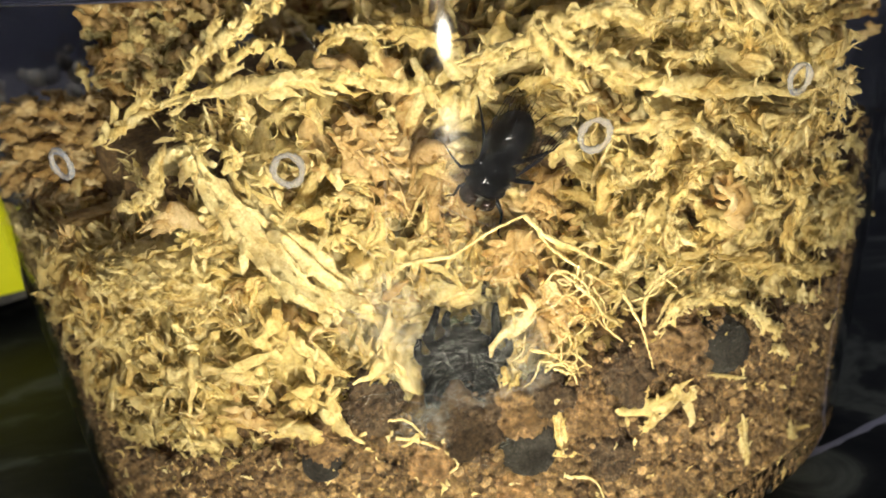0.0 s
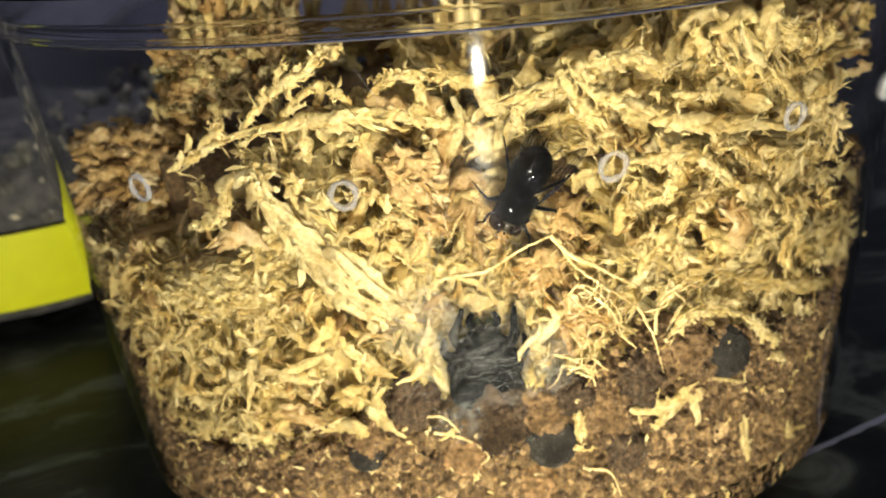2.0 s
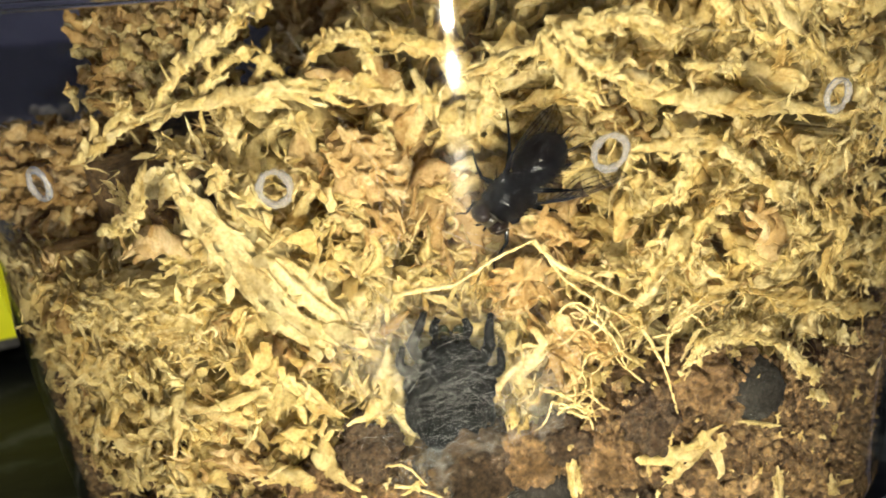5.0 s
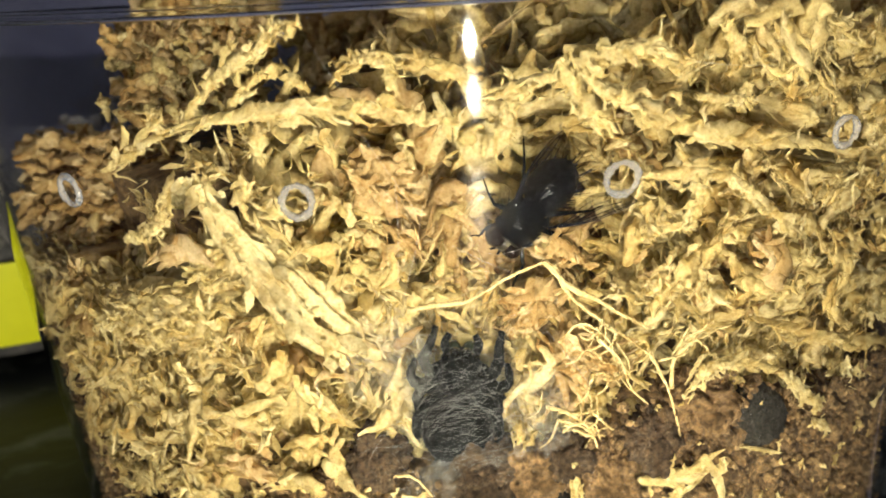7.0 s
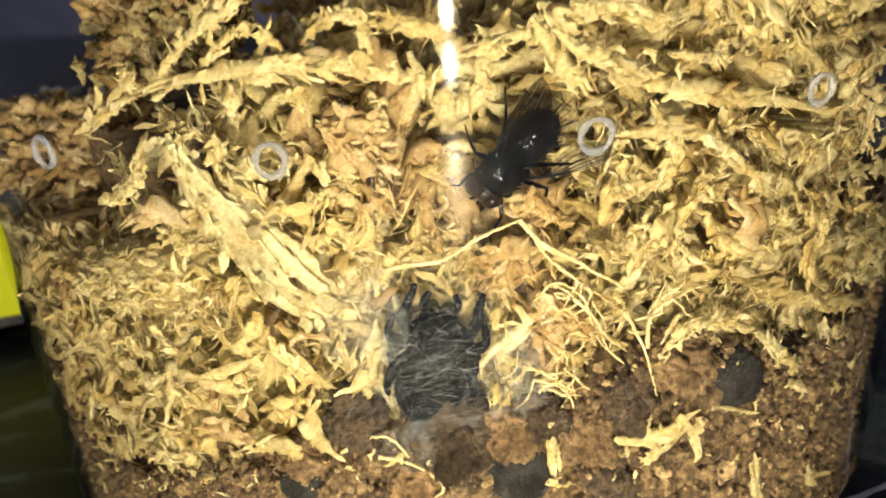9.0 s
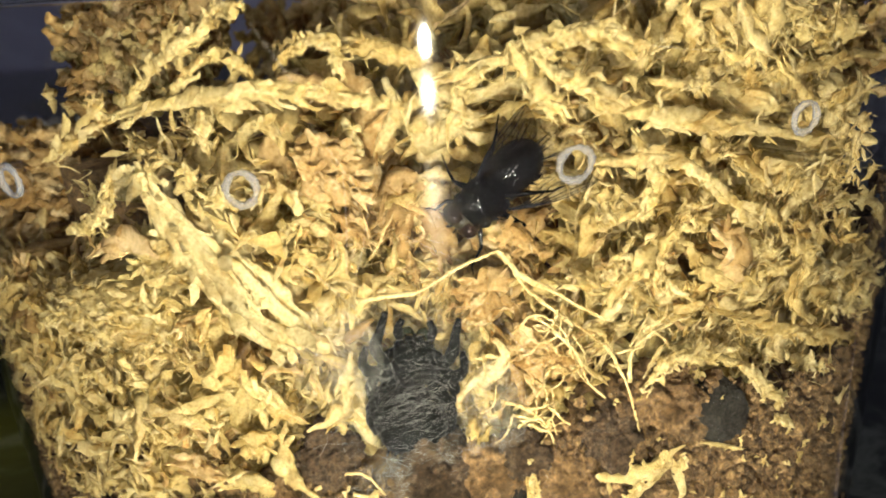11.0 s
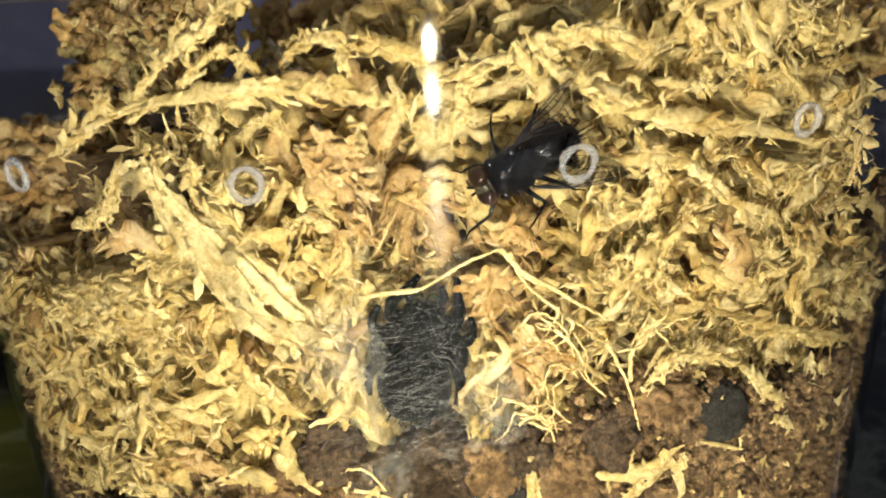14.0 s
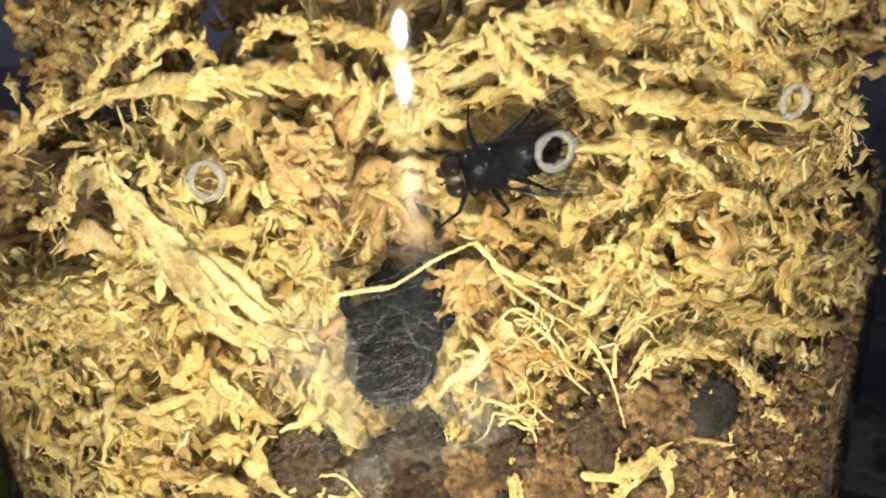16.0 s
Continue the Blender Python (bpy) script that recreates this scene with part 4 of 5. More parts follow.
def branch(pts, r, tone):
    """A ropy strand: a stem wrapped in torn strips that run along it, with frayed edges."""
    mid = pts[len(pts) // 2][0]
    path = smooth_path(to_mm(pts, 0.45), 14 * (len(pts) - 1))
    path += RNG.normal(0, 0.04, path.shape)
    KEEP.append((path, 1.2 + r))
    x, y, z = wall_axes(mid)
    n = len(path)
    lens = np.linalg.norm(np.diff(path, axis=0), axis=1)
    length = lens.sum()
    words = {"pale": "pale dried sphagnum strand wrapped in torn frayed strips", "gold": "golden dried sphagnum strand with shrivelled strips"}[tone]
    thing = tagged(new("moss_strand"), words, "moss strand", "moss strands in the cup")
    g = Geo()
    g.rope(path, 1.6 * r + 0.22, z, 0.7, 0.5)
    g.rope(path + (y - 0.4 * x) * 0.5 * r - z * 0.1, 1.3 * r + 0.15, z, 0.6, 0.6)
    part("stem", g, MOSS[tone], thing)
    g = Geo()
    across = np.gradient(path, axis=0)
    across = np.cross(across / (np.linalg.norm(across, axis=1)[:, None] + 1e-9), z)
    fat = np.interp(np.linspace(0, 1, n), [0, 0.2, 0.6, 1], [0.8, 1.25, 1.1, 0.5]) * (1 + 0.5 * np.sin(np.linspace(0, 3 * length / 4, n) + RNG.uniform(0, 6)))
    for _ in range(int(length * 1.3)):
        i0 = RNG.integers(0, max(1, n - 5))
        idx = np.arange(i0, min(n, i0 + max(4, int(RNG.uniform(1.2, 3.4) / length * n))))
        if len(idx) < 4:
            continue
        o = RNG.normal(0, 0.9)
        seg = path[idx] + across[idx] * (o * r * fat[idx])[:, None] + z * (r * 0.9 * max(-0.4, 1 - 0.5 * o * o))
        seg += across[idx] * (0.14 * np.sin(np.arange(len(idx)) * RNG.uniform(0.4, 1.1) + RNG.uniform(0, 6)))[:, None] + RNG.normal(0, 0.05, seg.shape)
        seg += across[idx] * (np.linspace(0, 1, len(idx)) ** 2 * RNG.normal(0, 0.45))[:, None]
        g.ribbon(seg, RNG.uniform(0.3, 0.8) * (0.6 + r), z + RNG.normal(0, 0.4, 3), RNG.uniform(0.4, 1.3), RNG.normal(0, 1.2), 0.7, RNG.uniform(0.6, 1.4))
    for _ in range(int(length * 3.0)):
        i0 = RNG.integers(0, n)
        d = across[i0] * RNG.choice((-1, 1)) * RNG.uniform(0.5, 1) + y * RNG.normal(0, 0.4) + z * RNG.normal(0, 0.3) + (path[min(n - 1, i0 + 2)] - path[i0]) * RNG.normal(0, 0.8)
        ln, st = min(1.3, RNG.lognormal(-0.5, 0.5)), path[i0] + across[i0] * RNG.normal(0, r * 0.7)
        k = d * ln
        g.ribbon([st, st + k * 0.35 + z * 0.06, st + k * 0.7 + RNG.normal(0, 0.08, 3), st + k + RNG.normal(0, 0.12, 3)], RNG.uniform(0.12, 0.42), z + RNG.normal(0, 0.5, 3), 0.8, RNG.normal(0, 1.5), 0.7, RNG.uniform(0.5, 1.0))
    part("strips", g, MOSS[tone], thing)["kind"] = "stuff"


def bundle(pts, r0, r1, tone):
    thing = tagged(new("moss_tuft"), "thick cream-coloured tuft of dried sphagnum with long frayed leaves", "moss tuft")
    base = smooth_path([at_wall(a, h, i) for a, h, i in pts], 48)
    KEEP.append((base, 2.3))
    x, y, z = wall_axes(pts[len(pts) // 2][0])
    across = np.gradient(base, axis=0)
    across = np.cross(across / np.linalg.norm(across, axis=1)[:, None], z)
    wide = np.interp(np.linspace(0, 1, 49), [0, 0.25, 0.6, 0.85, 1], [r0 * 0.7, r0 * 1.3, r1, r1 * 0.8, r0 * 0.6])
    for k in range(26):
        g = Geo()
        i0 = RNG.integers(0, 26)
        i1 = min(48, i0 + RNG.integers(14, 26))
        o = -1 + 2 * (k + 0.5) / 26 + RNG.normal(0, 0.12)
        idx = np.arange(i0, i1 + 1)
        seg = base[idx] + across[idx] * (o * wide[idx])[:, None] + z * ((0.75 - o * o) * 0.45 * wide[idx])[:, None]
        seg += across[idx] * (0.12 * np.sin(idx * 0.5 + RNG.uniform(0, 6)))[:, None] + RNG.normal(0, 0.035, seg.shape)
        g.rope(seg, RNG.uniform(0.6, 1.35), z + RNG.normal(0, 0.3, 3), 0.42, 0.16)
        part("leaf", g, MOSS["cream"], thing)
    g = Geo()
    leaflets(g, base, 90, 0.9, r1 * 0.7, pts[len(pts) // 2][0])
    part("fringe", g, MOSS["cream"], thing)["kind"] = "stuff"


def moss_pad(a, h, inset, ra, rh, turn, tone, depth=2.6, relief=0.7):
    """One broad crumpled pad, with torn leaves lying on it."""
    words = {"pale": "broad straw-coloured pad of crumpled dried moss", "cream": "long cream-coloured fold of dried sphagnum", "brown": "rounded orange-brown pad of dried leaves"}[tone]
    thing = tagged(new("moss_pad"), words + " against the cup", "moss pad", "moss pads in the cup")
    g = Geo()
    mat_lump(g, a, h, inset, ra, rh, turn, depth, relief)
    part("pad", g, MOSS[tone], thing)
    x, y, z = wall_axes(a)
    d = x * math.cos(turn) + y * math.sin(turn)
    b = np.cross(z, d)
    specs = []
    for _ in range(int(ra * rh * 11)):
        u, v = RNG.uniform(-0.85, 0.85, 2)
        k = u * u + v * v
        if k > 0.85:
            continue
        du, dv = u * ra, v * rh
        aa, hh = a + math.degrees((du * math.cos(turn) - dv * math.sin(turn)) / 40.0), h + du * math.sin(turn) + dv * math.cos(turn)
        ln = RNG.uniform(0.7, 1.9)
        specs.append((at_wall(aa, hh, max(0.9, inset + depth * k ** 1.6 + RNG.uniform(-0.3, 0.3))), d + b * RNG.normal(0, 0.5), z + RNG.normal(0, 0.25, 3), ln, ln * RNG.uniform(0.25, 0.5), RNG.normal(0, 0.7), RNG.normal(0, 0.5), RNG.uniform(0.4, 1.0)))
    leaves = curl_object("torn_leaves", specs, MOSS[tone], "")
    for key in ("label", "category"):
        if key in leaves:
            del leaves[key]
    leaves.parent = thing
    for ang in np.linspace(0, 6.28, 14):
        for q in (0.0, 0.5):
            du, dv = q * ra * math.cos(ang), q * rh * math.sin(ang)
            KEEP.append((at_wall(a + math.degrees((du * math.cos(turn) - dv * math.sin(turn)) / 40.0), h + du * math.sin(turn) + dv * math.cos(turn), inset)[None], 0.45 * rh))


def root(pts, r):
    g = Geo()
    path = smooth_path(to_mm(pts), 10 * (len(pts) - 1))
    path += RNG.normal(0, 0.02, path.shape)
    KEEP.append((path, 0.9))
    g.tube(path, r * RNG.uniform(0.42, 0.72, 14) * np.linspace(1.1, 0.45, 14), 8, 0.3)
    tagged(part("root", g, ROOT), "thin yellow curling root strand against the cup", "root", "roots in the cup")


def leafshred(pts, width, tone):
    """A torn flake: a few ragged, curled blades that overlap along one line."""
    g = Geo()
    path = smooth_path(to_mm(pts), 16)
    KEEP.append((path, 0.5 + 0.45 * width))
    x, y, z = wall_axes(pts[0][0])
    for k in range(5):
        i0 = RNG.integers(0, 5)
        seg = path[i0:17 - RNG.integers(0, 5)].copy()
        seg += (x * RNG.normal() + y * RNG.normal()) * width * 0.22 - z * RNG.uniform(0, 0.35)
        seg += z * 0.18 * width * np.sin(np.linspace(0, 5, len(seg)) + RNG.uniform(0, 6))[:, None]
        if k < 3:
            g.rope(seg, width * RNG.uniform(0.5, 0.85), z + RNG.normal(0, 0.3, 3), 0.45, 0.4)
        else:
            g.ribbon(seg, width * RNG.uniform(0.3, 0.5), z + RNG.normal(0, 0.3, 3), RNG.uniform(0.3, 1.0), RNG.normal(0, 1.0), 0.75, RNG.uniform(0.7, 1.3))
    for _ in range(7):
        i = RNG.integers(1, len(path) - 1)
        d = x * RNG.normal() + y * RNG.normal()
        d /= np.linalg.norm(d)
        e = path[i]
        ln = width * RNG.uniform(0.5, 1.1)
        g.ribbon([e, e + d * ln * 0.4 + z * 0.1, e + d * ln * 0.8, e + d * ln + z * 0.15 * RNG.normal()], width * 0.35, z + RNG.normal(0, 0.3, 3), 0.5, RNG.normal(0, 1), 0.6)
    words = {"pale": "pale torn shred of dried moss", "gold": "golden curled shred of dried moss", "brown": "orange-brown flake of dried moss"}[tone]
    tagged(part("moss_shred", g, MOSS[tone]), words + " against the cup", "moss shred", "moss shreds in the cup")


CLODS = []


def clod(a, h, inset, r, tone):
    CLODS.append((a, h, r))
    r *= 1.2
    g = Geo()
    squash = RNG.uniform(0.95, 1.0, 3) if tone == "black" else RNG.uniform(0.8, 1.0, 3)
    p = at_wall(a, h, 0.6 + r * 0.78)
    KEEP.append((p[None], r * (1.1 if tone == "black" else 0.8)))
    g.blob(p, r * squash, RNG.uniform(0, 180, 3), 0.07 if tone == "black" else 0.42, 5, 1.7)
    for _ in range(420 if tone == "black" else 150):
        d = RNG.normal(0, 1, 3)
        d /= np.linalg.norm(d)
        g.blob(p + d * r * RNG.uniform(0.84, 0.98), (r * RNG.uniform(0.025, 0.075),) * 3, rough=0.4, sub=1)
    words = {"black": "black crumbly round clod of earth", "dark": "dark brown peat clod", "brown": "red-brown crumbly peat clod", "tan": "tan crumb of bark"}[tone]
    tagged(part("soil_clod", g, EARTH[tone]), words + " against the cup wall", "clod", "clods in the soil")


def build_pieces():
    bundle([(-24.6, 38.6, 1.2), (-23.9, 36.0, 1.2), (-21.8, 33.4, 1.2), (-19.3, 30.9, 1.2), (-16.5, 28.6, 1.2), (-13.3, 26.5, 1.2), (-10.5, 25.1, 1.2)], 0.5, 1.7, "pale")
    branch([(-36.7, 37.5, 2.5), (-28.2, 40.1, 2.3), (-21.5, 41.3, 2.2), (-14.7, 41.9, 2.0), (-8.7, 41.8, 1.8), (-4.1, 41.1, 1.7), (-0.6, 40.6, 1.5)], 0.38, "pale")
    branch([(-27.3, 37.9, 2), (-28.9, 36.3, 2), (-30.2, 34.5, 2), (-32.9, 33.4, 2), (-35.6, 32.9, 2)], 0.26, "pale")
    branch([(-25.7, 41.0, 3), (-22.5, 43.0, 3), (-19.8, 44.5, 3), (-17.1, 45.5, 3), (-15.2, 46.8, 3), (-12.9, 46.8, 3)], 0.3, "pale")
    branch([(-11.4, 43.1, 3), (-9.7, 44.2, 3), (-7.9, 44.7, 3), (-6.2, 44.5, 3), (-6.4, 42.4, 3)], 0.3, "pale")
    branch([(-27.7, 40.3, 2), (-28.4, 41.1, 2), (-27.0, 42.0, 2)], 0.15, "pale")
    branch([(-21.4, 41.4, 3.5), (-18.8, 43.2, 3.5), (-16.1, 44.2, 3.5), (-14.1, 43.6, 3.5), (-13.4, 42.2, 3.5)], 0.25, "gold")
    branch([(1.0, 41.8, 5), (5.5, 42.6, 5), (9.2, 43.2, 5), (12.4, 43.9, 5), (16.0, 44.2, 5), (19.8, 43.1, 5)], 0.4, "pale")
    branch([(8.8, 44.1, 4), (11.2, 42.1, 4), (14.2, 40.7, 4), (20.0, 39.0, 4), (27.9, 37.7, 4), (39.7, 36.2, 4)], 0.55, "pale")
    branch([(20.1, 41.0, 4), (23.5, 40.6, 4), (26.0, 40.8, 4)], 0.2, "pale")
    branch([(30.9, 39.6, 6), (34.8, 40.5, 6), (40.4, 40.5, 6), (47.2, 40.8, 6), (60.4, 40.3, 6)], 0.3, "gold")
    branch([(14.4, 36.3, 3), (18.3, 36.3, 3), (23.2, 35.8, 3), (28.2, 33.4, 3), (33.8, 30.6, 3)], 0.35, "pale")
    branch([(34.5, 41.3, 5), (38.9, 38.7, 5), (40.9, 37.5, 5)], 0.5, "gold")
    branch([(18.5, 38.1, 3.5), (21.0, 34.9, 3.5), (20.3, 32.3, 3.5)], 0.25, "pale")
    branch([(7.8, 43.6, 4), (9.9, 41.4, 4), (12.6, 39.0, 4)], 0.45, "pale")
    branch([(37.8, 30.5, 3), (42.2, 27.0, 3), (40.7, 24.2, 3), (49.8, 20.0, 3)], 0.35, "gold")
    branch([(42.4, 31.2, 3), (55.3, 29.8, 3), (71.2, 25.7, 3), (55.7, 25.1, 3), (42.5, 26.2, 3)], 0.3, "pale")
    branch([(27.2, 25.5, 2.5), (38.4, 22.5, 2.5), (49.7, 20.4, 2.5), (65.8, 16.6, 2.5)], 0.35, "gold")
    branch([(5.5, 42.3, 5), (3.3, 41.1, 5), (4.1, 39.5, 5)], 0.3, "pale")
    branch([(-6.8, 43.8, 9), (-2.5, 43.8, 9), (1.6, 42.8, 9)], 0.4, "gold")
    branch([(25.0, 45.4, 9), (26.6, 42.7, 9), (25.8, 40.5, 9)], 0.45, "gold")
    # roots
    root([(-6.4, 28.7, 0.9), (-3.3, 29.0, 0.9), (-0.8, 29.2, 0.9), (2.8, 30.6, 0.9), (6.1, 31.5, 0.9)], 0.3)
    root([(6.1, 31.5, 0.9), (8.1, 29.8, 0.9), (11.2, 28.4, 0.9), (13.7, 27.2, 0.9), (16.1, 26.1, 0.9)], 0.34)
    root([(6.9, 31.2, 1.1), (8.4, 29.0, 1.1), (10.8, 27.4, 1.1), (13.3, 26.0, 1.1), (16.3, 24.3, 1.1)], 0.25)
    root([(16.1, 24.5, 0.8), (18.4, 21.5, 0.8), (20.2, 17.8, 0.8)], 0.22)
    root([(11.0, 25.9, 0.8), (13.3, 24.1, 0.8), (14.5, 22.0, 0.8), (16.3, 20.7, 0.8)], 0.2)
    root([(7.2, 26.0, 0.7), (9.3, 27.1, 0.7), (11.8, 25.9, 0.7), (12.9, 23.8, 0.7)], 0.18)
    root([(6.1, 21.4, 0.8), (8.3, 20.7, 0.8), (10.3, 19.4, 0.8), (11.2, 17.9, 0.8)], 0.25)
    root([(7.2, 20.3, 0.8), (9.5, 19.7, 0.8), (10.9, 18.6, 0.8)], 0.2)
    branch([(20.3, 20.9, 0.8), (22.3, 22.5, 0.8), (26.3, 22.6, 0.8), (30.9, 21.5, 0.8)], 0.3, "pale")
    root([(18.8, 21.5, 0.9), (19.1, 23.9, 0.9), (22.7, 25.1, 0.9), (25.2, 25.4, 0.9)], 0.25)
    branch([(30.9, 21.5, 0.8), (35.2, 19.1, 0.8), (38.9, 17.1, 0.8)], 0.3, "pale")
    root([(-12.6, 15.5, 0.6), (-9.1, 16.7, 0.6), (-7.2, 16.5, 0.6), (-5.6, 15.1, 0.6)], 0.25)
    root([(9.8, 10.3, 0.5), (13.0, 9.5, 0.5), (14.7, 6.9, 0.5)], 0.2)
    root([(-8.8, 15.2, 0.6), (-5.2, 14.5, 0.6), (-2.4, 12.6, 0.6), (-5.8, 11.0, 0.6)], 0.22)
    # tangles of short rootlets
    for count, a0, h0, sa, sh, way0 in ((13, 10.5, 24.0, 2.6, 2.4, -1.0), (11, 8.5, 20.0, 2.4, 0.9, -0.25), (5, 19.5, 24.3, 3.4, 1.4, 0.5)):
        for _ in range(count):
            a, h, way, bend = a0 + RNG.normal(0, sa * 0.6), h0 + RNG.normal(0, sh * 0.6), way0 + RNG.normal(0, 0.7), RNG.normal(0, 0.4)
            pts = [(a, h, RNG.uniform(0.6, 1.0))]
            for _ in range(4):
                a, h = a + math.degrees(0.62 * math.cos(way) / 40), h + 0.62 * math.sin(way)
                way += bend + RNG.normal(0, 0.4)
                pts.append((a, h, pts[0][2] + RNG.normal(0, 0.12)))
            root(pts, RNG.uniform(0.12, 0.21))
    # shreds
    leafshred([(15.9, 15.2, 0.4), (19.1, 14.7, 0.4), (22.3, 14.9, 0.4), (25.3, 15.6, 0.4)], 1.3, "pale")
    leafshred([(22.4, 14.5, 0.4), (20.8, 13.6, 0.4), (18.6, 12.8, 0.4)], 0.9, "pale")
    leafshred([(37.7, 16.3, 0.4), (41.4, 14.4, 0.4)], 0.8, "pale")
    leafshred([(30.2, 15.2, 0.4), (34.2, 14.3, 0.4)], 0.3, "pale")
    leafshred([(8.2, 17.5, 0.4), (9.1, 15.9, 0.4), (8.7, 13.7, 0.4)], 0.6, "pale")
    leafshred([(8.8, 16.5, 0.4), (9.1, 14.2, 0.4), (9.4, 12.7, 0.4)], 0.6, "pale")
    leafshred([(33.8, 10.8, 0.4), (35.9, 6.1, 0.4)], 0.8, "pale")
    leafshred([(45.0, 7.9, 0.4), (47.7, 5.4, 0.4)], 0.4, "pale")
    leafshred([(27.6, 15.9, 0.4), (32.9, 14.7, 0.4)], 0.3, "pale")
    leafshred([(-18.0, 23.1, 0.6), (-15.8, 21.3, 0.6), (-13.2, 19.9, 0.6)], 1.4, "pale")
    leafshred([(-15.0, 19.2, 0.5), (-15.1, 17.2, 0.5), (-12.3, 15.2, 0.5)], 1.5, "pale")
    leafshred([(-23.2, 14.9, 0.6), (-19.6, 15.8, 0.6), (-16.9, 15.1, 0.6)], 1.4, "pale")
    leafshred([(-21.0, 18.1, 0.8), (-18.4, 18.5, 0.8), (-16.0, 18.4, 0.8)], 1.5, "gold")
    leafshred([(-29.7, 16.4, 0.8), (-26.4, 16.3, 0.8), (-23.8, 15.6, 0.8)], 1.4, "brown")
    leafshred([(-24.2, 22.6, 0.8), (-21.5, 23.2, 0.8), (-19.1, 25.0, 0.8)], 1.6, "gold")
    leafshred([(-19.9, 35.4, 1.0), (-17.7, 35.6, 1.0), (-16.5, 34.8, 1.0)], 1.3, "pale")
    leafshred([(-20.3, 37.8, 1.2), (-20.3, 36.3, 1.2), (-22.1, 35.3, 1.2)], 1.1, "pale")
    leafshred([(6.4, 32.7, 1.2), (8.2, 32.2, 1.2), (10.1, 30.5, 1.2)], 1.5, "brown")
    leafshred([(3.1, 29.0, 1.5), (5.4, 29.2, 1.5), (7.5, 27.6, 1.5)], 1.8, "brown")
    leafshred([(7.4, 24.9, 1.2), (9.0, 22.7, 1.2), (9.6, 20.2, 1.2)], 1.4, "brown")
    leafshred([(10.1, 24.3, 1.2), (11.8, 23.7, 1.2), (12.9, 24.0, 1.2)], 1.2, "brown")
    leafshred([(-10.7, 38.0, 1.5), (-9.0, 36.5, 1.5), (-6.7, 35.4, 1.5)], 1.6, "brown")
    leafshred([(-9.0, 39.4, 1.5), (-7.7, 38.3, 1.5), (-5.3, 38.2, 1.5)], 1.4, "brown")
    moss_pad(-36.0, 26.6, 1.2, 8.2, 3.0, 0.10, "pale")
    moss_pad(-26.5, 31.0, 2.0, 3.4, 1.9, 0.25, "pale")
    moss_pad(-16.8, 30.6, 1.15, 6.4, 1.35, -0.85, "cream", 2.4, 0.4)
    moss_pad(4.9, 27.9, 1.7, 2.1, 1.8, 0.9, "brown", 2.2, 0.5)
    moss_pad(9.3, 24.6, 1.5, 2.7, 1.9, -0.9, "brown", 2.4, 0.6)
    moss_pad(8.0, 31.6, 1.9, 2.1, 0.95, -0.55, "brown", 1.2, 0.3)
    moss_pad(-7.6, 36.4, 2.0, 3.0, 1.8, -0.8, "brown", 2.2, 0.6)
    leafshred([(-34.8, 30.9, 1.5), (-30.3, 32.4, 1.5), (-25.9, 31.4, 1.5)], 1.6, "brown")
    leafshred([(27.1, 31.3, 1.2), (30.0, 29.0, 1.2), (27.9, 27.2, 1.2)], 2.0, "brown")
    leafshred([(24.8, 30.0, 1.2), (27.1, 28.1, 1.2), (31.7, 26.7, 1.2)], 1.6, "gold")
    # clods
    clod(31.0, 17.5, 0.9, 1.95, "black")
    clod(22.9, 19.6, 1.6, 2.05, "brown")
    clod(17.5, 17.5, 1.2, 1.91, "dark")
    clod(12.4, 15.9, 1.2, 1.67, "brown")
    clod(-11.3, 17.6, 1.4, 1.91, "dark")
    clod(-0.5, 16.0, 1.2, 2.61, "dark")
    clod(12.6, 15.0, 1.0, 1.93, "brown")
    clod(5.8, 12.9, 1.0, 1.93, "black")
    clod(-18.2, 12.7, 0.8, 1.29, "black")
    clod(-5.5, 12.6, 0.8, 1.65, "tan")
    clod(-17.7, 14.5, 0.8, 1.56, "brown")
    clod(3.8, 9.4, 0.6, 1.38, "tan")
    clod(4.8, 16.2, 0.8, 1.6, "brown")
    clod(15.7, 10.8, 0.8, 1.61, "dark")
    clod(8.1, 17.1, 1.0, 1.39, "dark")


